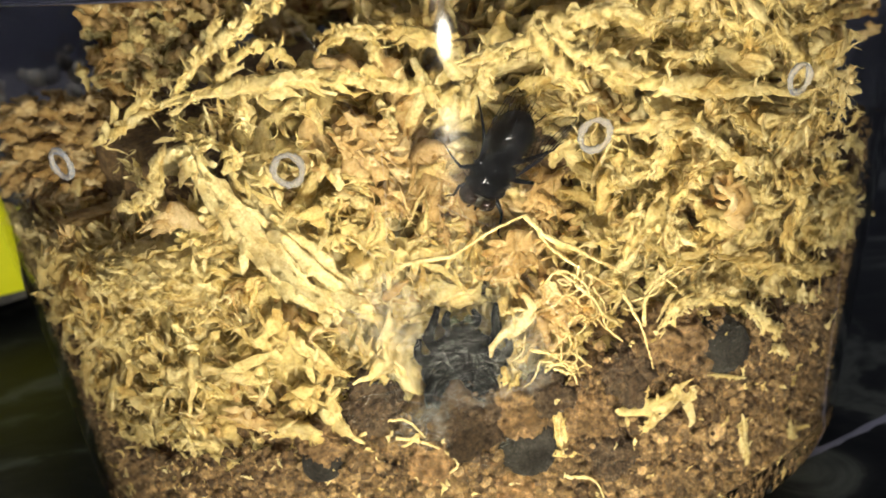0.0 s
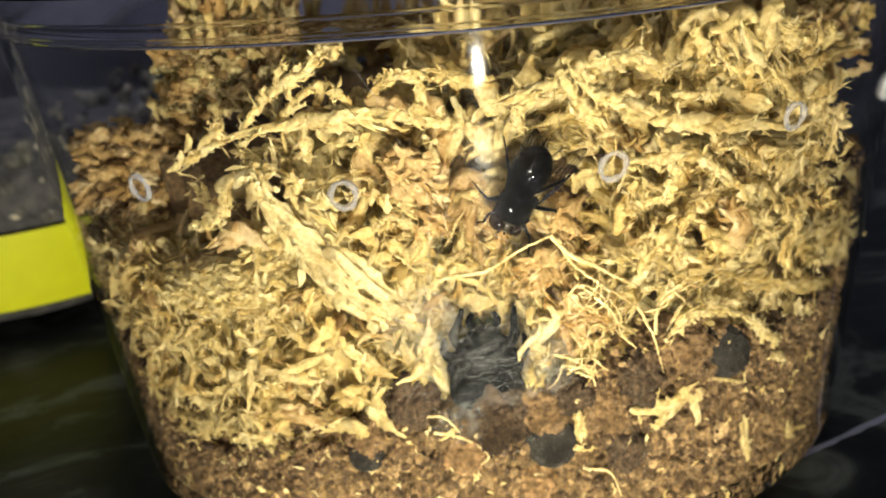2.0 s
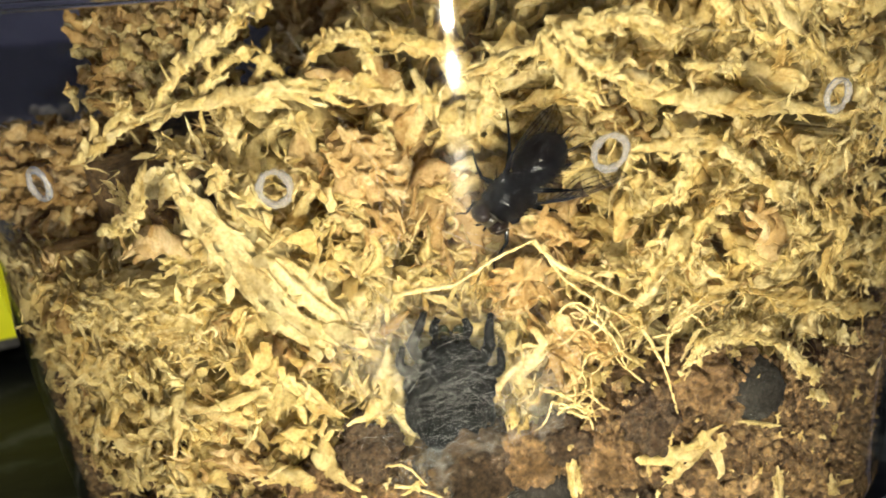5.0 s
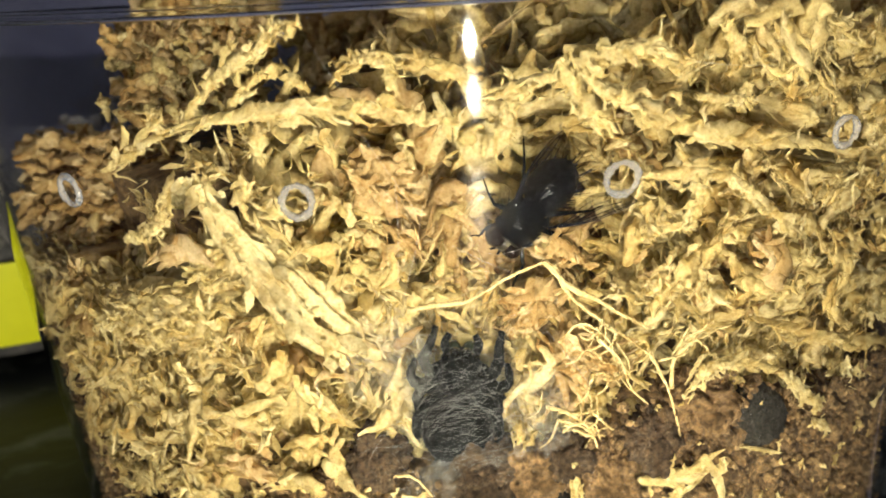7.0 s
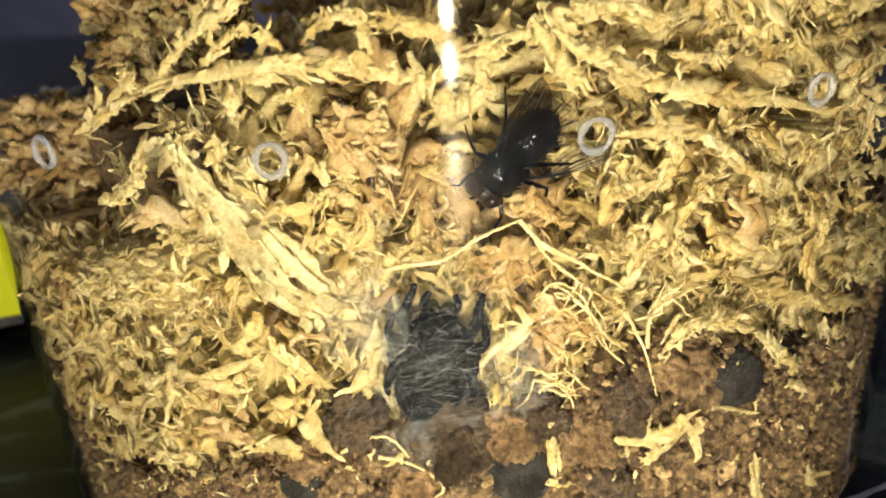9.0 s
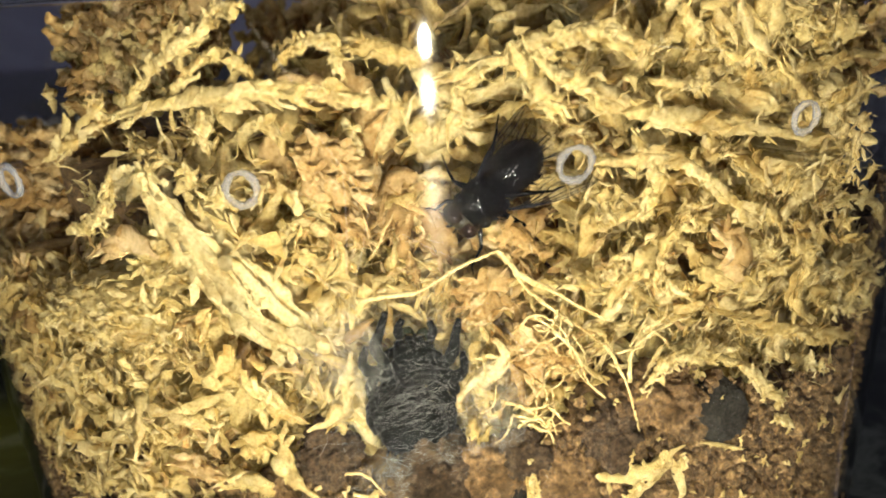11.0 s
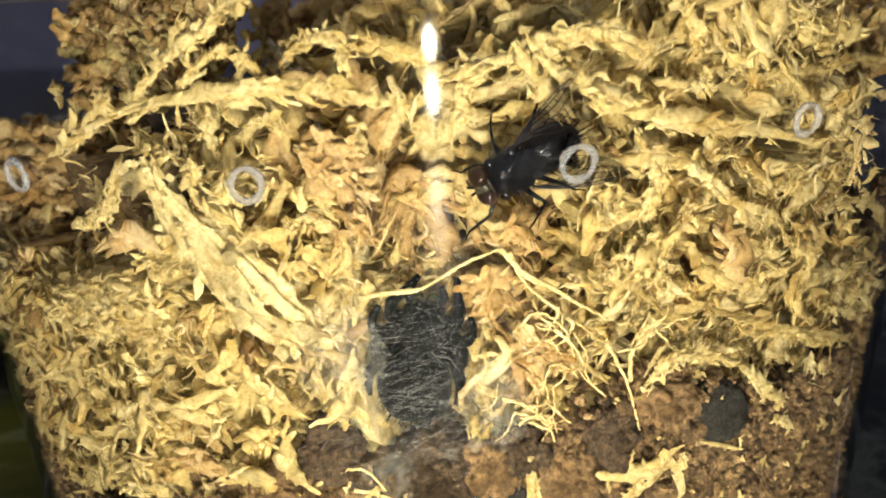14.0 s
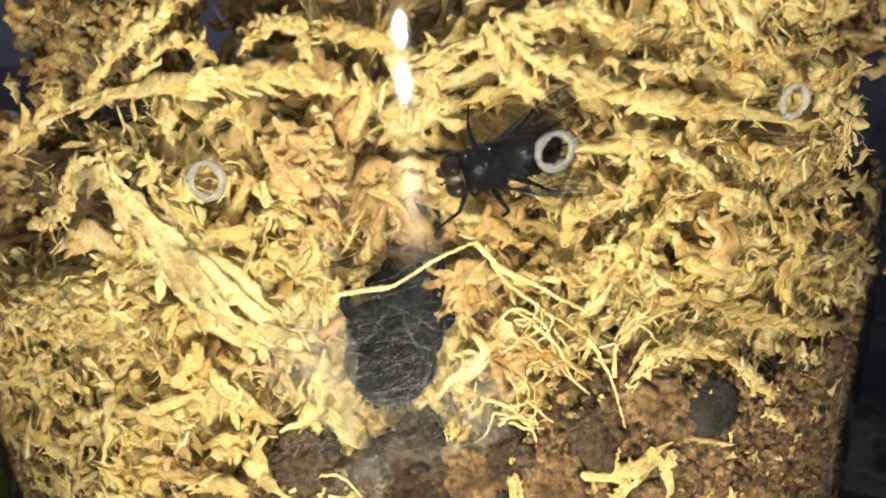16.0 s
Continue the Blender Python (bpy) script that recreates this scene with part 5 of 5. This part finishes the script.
# ---- the web ----
def build_web():
    web = tagged(new("spider_web"), "dense white silk retreat of the spider over moss", "spider web", kind="stuff")
    for k, (ca, ch, sa, sh, dense) in enumerate(((-2.8, 21.8, 9.2, 7.4, 0.012), (-2.6, 19.0, 6.5, 5.0, 0.010), (-9.0, 25.0, 4.5, 3.4, 0.12), (5.6, 20.0, 3.2, 4.2, 0.10), (-2.5, 15.6, 6.5, 2.2, 0.10), (-2.2, 17.0, 3.6, 2.2, 0.022))):
        g = Geo()
        verts, faces = [], []
        n = 30
        for i in range(n + 1):
            for j in range(n + 1):
                u, v = 2 * i / n - 1, 2 * j / n - 1
                rr = math.hypot(u, v) + 1e-6
                m = max(abs(u), abs(v)) / rr
                u, v = u * m, v * m
                edge = 1 + 0.18 * noise.noise(Vector((math.atan2(v, u) * 1.5, k * 5.0, 0)))
                a, h = ca + sa * u * edge, ch + sh * v * edge
                verts.append(at_wall(a, h, 0.80 + 0.08 * k + 0.3 * (u * u + v * v) + 0.2 * noise.noise(Vector((u * 3, v * 3, k * 9.0)))))
        for i in range(n):
            for j in range(n):
                q = i * (n + 1) + j
                faces.append((q, q + n + 1, q + n + 2, q + 1))
        g.add(verts, faces)
        part("silk_sheet", g, veil_material("silk_gauze", (0.82, 0.79, 0.66) if k < 5 else (0.72, 0.78, 0.82), 0.30, 0.80, dense, (900, 700, 420 + 90 * k)), web)
    silk = plain_material("silk_thread", (0.6, 0.6, 0.56), 0.35)
    g = Geo()
    for k in range(300):
        long = k < 120
        a, h = -2.4 + RNG.normal(0, 5.0 if long else 4.0), 21.3 + RNG.normal(0, 4.4)
        an = RNG.normal(0.15, 0.4) if RNG.random() < 0.8 else RNG.uniform(0, 3.14)
        ln = RNG.uniform(3.0, 6.0) if long else RNG.uniform(0.5, 2.4)
        x, y, z = wall_axes(a)
        d = x * math.cos(an) + y * math.sin(an)
        c = at_wall(a, h, RNG.uniform(0.75, 1.4))
        sag = (y * RNG.normal(0, 0.13) + x * RNG.normal(0, 0.1) + z * RNG.normal(0, 0.05)) * ln
        fine = RNG.uniform(0.002, 0.0042)
        g.tube(smooth_path([c - d * ln / 2, c - d * ln / 5 + sag * 0.7, c + d * ln / 5 + sag * RNG.uniform(0.3, 1), c + d * ln / 2], 8), [fine * 0.7, fine, fine * 0.7], 3)
    part("silk_threads", g, silk, web)
    g = Geo()
    for p0, p1 in (((-12.5, 46.0, 1.5), (-9.5, 42.2, 1.5)), ((-4.2, 35.6, 1.2), (-6.6, 29.6, 1.2)), ((-11.0, 31.5, 1.2), (-6.5, 28.2, 1.2)), ((-9.0, 40.5, 1.2), (-4.6, 35.0, 1.2)), ((-6.4, 37.0, 1.4), (-7.0, 30.5, 1.2)),
                   ((18, 43.4, 3), (29, 42.3, 3)), ((-16, 24.0, 1.2), (-16.6, 21.8, 1.2)), ((-2, 33, 1.2), (3, 31, 1.2)), ((-15, 27, 1.1), (-6, 23.5, 1.1)), ((6, 27, 1.1), (11, 22, 1.1))):
        a, b = at_wall(*p0), at_wall(*p1)
        g.tube([a, (a + b) / 2 + np.array([0.1, 0, -0.15]), b], [0.007, 0.008, 0.007], 3)
    part("long_threads", g, silk, web)


# ---- the fly: its head along +y, its back along +z ----
def wing_edges(u):
    """Front and back edge of a wing at a share of its length."""
    front = 0.30 * math.sin(math.pi * min(1, u)) ** 0.5
    back = -1.9 * max(0.0, math.sin(math.pi * min(1, 0.03 + 0.97 * u ** 1.25))) ** 0.5 * min(1, 0.12 + 1.5 * u)
    return front, back


def build_fly():
    black = plain_material("fly_black_cuticle", (0.0022, 0.0025, 0.0034), 0.15, grain=0.6, scale=1100, shine=0.45, relief=0.3)
    hair = plain_material("fly_bristle", (0.008, 0.008, 0.010), 0.2, shine=0.3)
    eye_m = plain_material("fly_eye", (0.009, 0.0045, 0.003), 0.16, grain=0.4, scale=3000, shine=0.5, relief=0.3)
    face = plain_material("fly_face", (0.013, 0.010, 0.004), 0.35, grain=0.8, scale=1800, shine=0.4)
    fly = tagged(new("fly"), "black bristly house fly standing on moss inside the cup", "fly")
    bodies = {"thorax": ((0, 0.75, 0), (1.25, 1.4, 1.15)), "scutellum": ((0, -0.55, 0.42), (0.66, 0.5, 0.5)), "abdomen": ((0, -1.9, -0.15), (1.32, 1.75, 1.05))}
    g = Geo()
    g.blob(*bodies["thorax"], rough=0.07, sub=5, freq=5.0)
    g.tube([(1.2 * math.cos(t), 0.45, 1.14 * math.sin(t)) for t in np.linspace(0.3, 2.84, 13)], [0.03, 0.05, 0.03], 5)
    for s in (-1, 1):
        g.blob((s * 1.02, 1.45, 0.2), (0.34, 0.36, 0.34), rough=0.1, sub=2)
        g.blob((s * 1.05, 0.1, 0.25), (0.3, 0.5, 0.34), rough=0.1, sub=2)
    part("thorax", g, black, fly)
    g = Geo()
    g.blob(*bodies["scutellum"], rough=0.06, sub=3)
    part("scutellum", g, black, fly)
    g = Geo()
    g.blob(*bodies["abdomen"], rough=0.05, sub=5, freq=6.0)
    for k in range(4):
        y = -0.95 - 0.6 * k
        w = math.sqrt(max(0.05, 1 - ((y + 1.9) / 1.75) ** 2)) * 1.01
        g.tube([(1.32 * w * math.cos(t), y, -0.15 + 1.05 * w * math.sin(t)) for t in np.linspace(0.0, 3.14, 15)], [0.03, 0.05, 0.03], 5)
    part("abdomen", g, black, fly)
    g = Geo()
    g.blob((0, 2.3, -0.2), (0.92, 0.58, 0.88), rough=0.06, sub=4)
    g.tube([(0, 2.75, -0.6), (0, 2.95, -1.0), (0, 2.9, -1.5)], [0.2, 0.14, 0.2], 7)
    g.tube([(0.95 * math.cos(t), 1.98, 0.9 * math.sin(t) - 0.1) for t in np.linspace(0.2, 2.94, 13)], [0.04, 0.06, 0.04], 6, 0.3)
    head = part("head", g, face, fly, "dull golden face between dark eyes")
    for s in (-1, 1):
        g = Geo()
        g.blob((s * 0.58, 2.32, 0.0), (0.62, 0.62, 0.86), rough=0.015, sub=4)
        part("eye", g, eye_m, head, "dark red-brown compound eye")
        g = Geo()
        g.tube([(s * 0.15, 2.85, 0.1), (s * 0.25, 3.1, -0.05), (s * 0.3, 3.2, -0.3)], [0.07, 0.08, 0.02], 5)
        part("antenna", g, black, head)
    g = Geo()
    names = list(bodies)
    for k in range(760):
        c, r = bodies[names[k % 3]]
        th, ph = RNG.uniform(0, 6.28), RNG.uniform(0.05, 1.5)
        n = np.array([math.cos(th) * math.sin(ph), math.sin(th) * math.sin(ph), math.cos(ph)])
        p = np.array(c) + n * np.array(r) * 0.98
        ln = RNG.uniform(0.22, 0.6) if k % 5 else RNG.uniform(0.6, 1.0)
        q = p + (n * 0.75 + np.array([0, -0.75, 0]) + RNG.normal(0, 0.15, 3)) * ln
        g.tube([p, (p + q) / 2 + n * 0.06 * ln, q], [0.030, 0.020, 0.004], 4)
    part("bristles", g, hair, fly)["kind"] = "stuff"
    wings = []
    wing_m, nt, bsdf = node_material("fly_wing_membrane")
    bsdf.inputs["Base Color"].default_value = (0.0045, 0.0032, 0.0018, 1)
    bsdf.inputs["Roughness"].default_value = 0.5
    bsdf.inputs["Specular IOR Level"].default_value = 0.0
    film = ramp_node(nt, noise_node(nt, 900, 4, 0.6), [(0.3, (0.40,) * 3), (0.7, (0.58,) * 3)])
    nt.links.new(film, bsdf.inputs["Alpha"])
    for s in (-1, 1):
        g = Geo()
        verts, faces = [], []
        n, m = 26, 10
        for i in range(n + 1):
            u = i / n
            front, back = wing_edges(u)
            for j in range(m + 1):
                w = front + (back - front) * j / m
                verts.append((s * 5.3 * u, w, 0.05 * math.sin(j * 2.2) * u + 0.25 * math.sin(3.1 * u)))
        for i in range(n):
            for j in range(m):
                q = i * (m + 1) + j
                faces.append((q, q + m + 1, q + m + 2, q + 1))
        g.add(verts, faces)
        wing = part("wing", g, wing_m, fly, "smoky brown clear wing with dark veins")
        for k, e in enumerate((1.0, 0.97, 0.94, 0.86, 0.74, 0.6)):
            g = Geo()
            share = (0.0, 0.10, 0.24, 0.42, 0.62, 0.82)[k]
            path = []
            for u in np.linspace(0.02, e, 12):
                front, back = wing_edges(u)
                path.append((s * 5.3 * u, front + (back - front) * share * min(1, u / e + 0.25), 0.05 + 0.25 * math.sin(3.1 * u)))
            g.tube(path, [0.055 - 0.004 * k, 0.032, 0.016], 5)
            part("vein", g, hair, wing)
        wings.append((wing, s))
    legs = []
    shapes = {(-1, 0): ((0.6, 1.5, -0.5), (1.9, 2.7, 0.1), (2.4, 4.0, -0.2), (3.0, 4.4, -0.7)), (-1, 1): ((0.9, 0.7, -0.5), (2.6, -0.1, 0.5), (3.4, 1.0, 0.0), (4.1, 1.9, -0.5)),
              (-1, 2): ((0.8, -0.2, -0.5), (1.9, -1.7, 0.4), (2.7, -2.3, 0.0), (3.2, -2.9, -0.5)), (1, 0): ((0.6, 1.5, -0.5), (1.3, 2.2, -0.2), (1.2, 3.0, -0.6), (1.5, 3.4, -1.0)),
              (1, 1): ((0.9, 0.7, -0.5), (2.0, 0.9, 0.3), (2.6, 0.7, -0.2), (3.3, 0.3, -0.6)), (1, 2): ((0.8, -0.2, -0.5), (1.8, -1.6, 0.4), (2.4, -2.5, 0.0), (2.9, -3.2, -0.5))}
    for (s, k), shape in shapes.items():
        o, knee, shin, foot = (np.array((s * x, y, z)) - np.array((s * shape[0][0], shape[0][1], shape[0][2])) for x, y, z in shape)
        g = Geo()
        g.tube(smooth_path([o, (o + knee) / 2 + np.array([0, 0, 0.1]), knee], 8), [0.14, 0.17, 0.10], 7)
        g.tube(smooth_path([knee, (knee + shin) / 2, shin], 8), [0.10, 0.085, 0.065], 7)
        g.tube(smooth_path([shin, (shin + foot) / 2 + np.array([0, 0, -0.1]), foot], 8), [0.06, 0.05, 0.035], 6)
        for _ in range(34):
            u = RNG.random()
            p = knee + (shin - knee) * u if RNG.random() < 0.6 else o + (knee - o) * u
            g.tube([p, p + RNG.normal(0, 0.17, 3)], [0.018, 0.004], 3)
        leg = part("leg", g, black, fly)
        leg.location = Vector((s * shape[0][0], shape[0][1], shape[0][2])) * MM
        legs.append((leg, s, k))
    fly.scale = (1.1, 1.1, 1.1)
    return fly, wings, legs


# ---- the spider: its head along +y, its back along +z ----
def build_spider():
    dark = plain_material("spider_black_hair", (0.0032, 0.0033, 0.0035), 0.3, grain=0.6, scale=700, shine=0.035, relief=0.5)
    grey = plain_material("spider_grey_hair", (0.012, 0.0125, 0.014), 0.3, grain=0.5, scale=1800, shine=0.3)
    green = plain_material("spider_chelicera", (0.05, 0.07, 0.04), 0.25, metal=0.3, grain=0.4, scale=1500)
    spider = tagged(new("spider"), "black hairy jumping spider under its silk web", "spider")
    g = Geo()
    g.blob((0, -2.6, 0), (2.6, 2.75, 1.9), rough=0.06, sub=4)
    part("abdomen", g, dark, spider)
    g = Geo()
    g.blob((0, 2.0, 0), (1.65, 2.0, 1.5), rough=0.08, sub=4)
    ceph = part("cephalothorax", g, dark, spider)
    for s in (-1, 1):
        for x, y, z, r in ((0.42, 4.1, 0.75, 0.42), (1.15, 3.8, 0.9, 0.26), (1.45, 2.6, 1.15, 0.22)):
            g = Geo()
            g.blob((s * x, y, z), (r, r, r), rough=0.0, sub=2)
            part("eye", g, EYEM, ceph, "glossy black eye")
        g = Geo()
        g.blob((s * 0.55, 3.9, -0.35), (0.5, 0.6, 0.6), rough=0.08, sub=2)
        part("chelicera", g, green, ceph, "dull green fang base")
        g = Geo()
        g.tube(smooth_path([(s * 1.0, 3.6, -0.3), (s * 1.2, 4.5, 0.2), (s * 0.9, 5.2, 0.0)], 10), [0.3, 0.34, 0.22], 8, 0.1)
        part("palp", g, dark, ceph)
    legs = []
    for s in (-1, 1):
        lean = 0.2 if s < 0 else 1.1
        shapes = (((0, 0, 0), (1.0, -0.3, 0.6), (1.3, 1.0, 1.1), (0.6 + 0.5 * lean, 2.3, 1.2), (lean, 3.4, 0.9)),
                  ((0, 0, 0), (1.4, -0.7, 0.6), (2.2, 0.0, 0.9), (2.0, 1.3, 0.7)),
                  ((0, 0, 0), (1.4, -0.6, 0.3), (1.7, -1.8, 0.1), (1.3, -3.0, -0.4)),
                  ((0, 0, 0), (1.3, -1.2, 0.3), (1.8, -3.0, 0.2), (1.5, -4.6, -0.4)))
        for k, shape in enumerate(shapes):
            g = Geo()
            path = smooth_path([(s * x, y, z) for x, y, z in shape], 18)
            g.tube(path, [0.38, 0.54, 0.42, 0.46, 0.34, 0.30, 0.18], 9, 0.10)
            for _ in range(130):
                p = path[RNG.integers(0, len(path))]
                d = RNG.normal(0, 1, 3)
                d /= np.linalg.norm(d)
                g.tube([p + d * 0.2, p + d * 0.85], [0.018, 0.004], 3)
            leg = part("leg", g, dark, spider)
            leg.location = Vector((s * (1.3 - 0.1 * abs(k - 1.5)), 2.8 - 0.75 * k, -0.1)) * MM
            legs.append((leg, s, k))
    g = Geo()
    for _ in range(1300):
        th, ph = RNG.uniform(0, 6.28), math.acos(RNG.uniform(-0.2, 1))
        c, r = (((0, -2.6, 0), (2.5, 2.95, 1.9)), ((0, 1.9, 0), (1.7, 2.1, 1.5)))[int(RNG.random() < 0.4)]
        n = np.array([math.cos(th) * math.sin(ph), math.sin(th) * math.sin(ph), math.cos(ph)])
        p = np.array(c) + n * np.array(r) * 0.98
        q = p + (n * 0.7 + np.array([RNG.normal(0, 0.3), -0.8, 0])) * RNG.uniform(0.3, 0.7)
        g.tube([p, q], [0.02, 0.004], 3)
    part("hairs", g, grey, spider)
    spider.scale = (0.93, 0.93, 0.93)
    return spider, legs


EYEM = plain_material("spider_eye", (0.004, 0.004, 0.005), 0.05, coat=1.0)

build_setting()
build_pieces()
build_soil()
KEEP_PTS = np.vstack([np.column_stack([p, np.full(len(p), r)]) for p, r in KEEP])
build_bulk_moss()
build_web()
build_neighbour()
build_cup()
fly, fly_wings, fly_legs = build_fly()
spider, spider_legs = build_spider()


def motions():
    """The fly turns and steps about; the spider creeps up under its web."""
    rows = [(0.0, 4.6, 35.4, -122), (0.5, 4.1, 35.3, -119), (1.0, 3.9, 35.4, -118), (1.5, 3.8, 35.2, -118), (2.0, 3.9, 35.2, -118), (2.5, 3.7, 35.3, -116), (3.0, 3.7, 35.3, -116),
            (3.5, 6.0, 35.2, -136), (4.0, 5.9, 35.1, -136), (6.5, 6.4, 35.2, -132), (7.0, 5.9, 35.0, -132), (7.5, 6.3, 35.0, -142), (8.0, 6.6, 35.1, -140), (8.5, 8.6, 37.4, -116), (9.0, 6.5, 35.5, -134),
            (11.5, 7.0, 35.4, -140), (12.0, 8.3, 36.1, -148), (12.5, 8.5, 35.8, -157), (13.0, 8.8, 35.7, -157), (13.5, 8.8, 35.8, -156), (14.0, 9.3, 36.7, -154), (14.5, 9.0, 36.3, -158), (15.0, 8.7, 35.8, -163), (15.5, 9.2, 35.9, -163), (16.0, 9.5, 36.0, -167)]
    walk(fly, [(t, wall_pose(a, h, 3.0, d) @ pose(0, 0.7 * MM, 0)) for t, a, h, d in rows])
    for wing, s in fly_wings:
        if s > 0:
            keys = [(0.0, 84, 10, -46), (3.1, 86, 10, -50), (3.5, 80, 12, -46), (7.0, 77, 14, -46), (9.0, 74, 14, -40), (11.5, 70, 14, -30), (12.5, 64, 15, -18), (14.5, 60, 15, -14), (16.0, 62, 15, -12)]
        else:
            keys = [(0.0, 76, 9, -30), (3.1, 78, 9, -30), (3.5, 66, 11, -30), (7.0, 60, 12, -28), (9.0, 61, 12, -28), (12.5, 70, 13, -24), (16.0, 72, 13, -24)]
        walk(wing, [(t, pose(s * 1.15 * MM, 0.05 * MM, 0.5 * MM, 0, 0, -s * back) @ pose(0, 0, 0, twist, -s * up, 0)) for t, back, up, twist in keys])
    for leg, s, k in fly_legs:
        p = leg.location.copy()
        keys = [(0.0, 0), (3.0, 4), (3.5, -8), (6.5, -6), (8.5, 10), (9.0, -4), (12.0, 6), (14.0, -6), (16.0, 5)]
        walk(leg, [(t, pose(p.x, p.y, p.z, 0, 0, s * d * (1 if k % 2 else -1))) for t, d in keys])
    rows = [(0.0, -0.7, 19.4, 89), (1.5, -1.3, 20.2, 90), (2.5, -2.2, 20.0, 86), (3.5, -2.1, 20.3, 84), (4.0, -2.2, 21.0, 85), (6.5, -2.6, 21.6, 83), (7.0, -2.5, 21.5, 84), (8.0, -2.8, 21.0, 83), (9.0, -2.6, 21.6, 80),
            (11.5, -2.2, 22.2, 84), (12.0, -1.7, 23.1, 83), (12.5, -1.8, 22.9, 84), (13.0, -1.7, 23.4, 83), (13.5, -2.0, 23.5, 84), (14.0, -1.7, 24.2, 80), (14.5, -1.8, 24.8, 81), (15.0, -1.4, 25.0, 77), (15.5, -1.5, 25.7, 80), (16.0, -1.4, 25.5, 78)]
    walk(spider, [(t, wall_pose(a, h, 3.4, d)) for t, a, h, d in rows])
    for leg, s, k in spider_legs:
        p = leg.location.copy()
        if k == 0:
            keys = [(0.0, 6), (9.0, 10), (11.5, 12), (12.5, -4), (13.5, -6), (14.0, -12 if s < 0 else -6), (14.5, -16 if s < 0 else -5), (15.0, -34 if s < 0 else -4), (16.0, -58 if s < 0 else 0)]
        else:
            keys = [(0.0, 0), (4.0, 3), (9.0, -3), (12.5, 5), (14.0, -5), (16.0, 4)]
        walk(leg, [(t, pose(p.x, p.y, p.z, 0, 0, -s * d)) for t, d in keys])


motions()
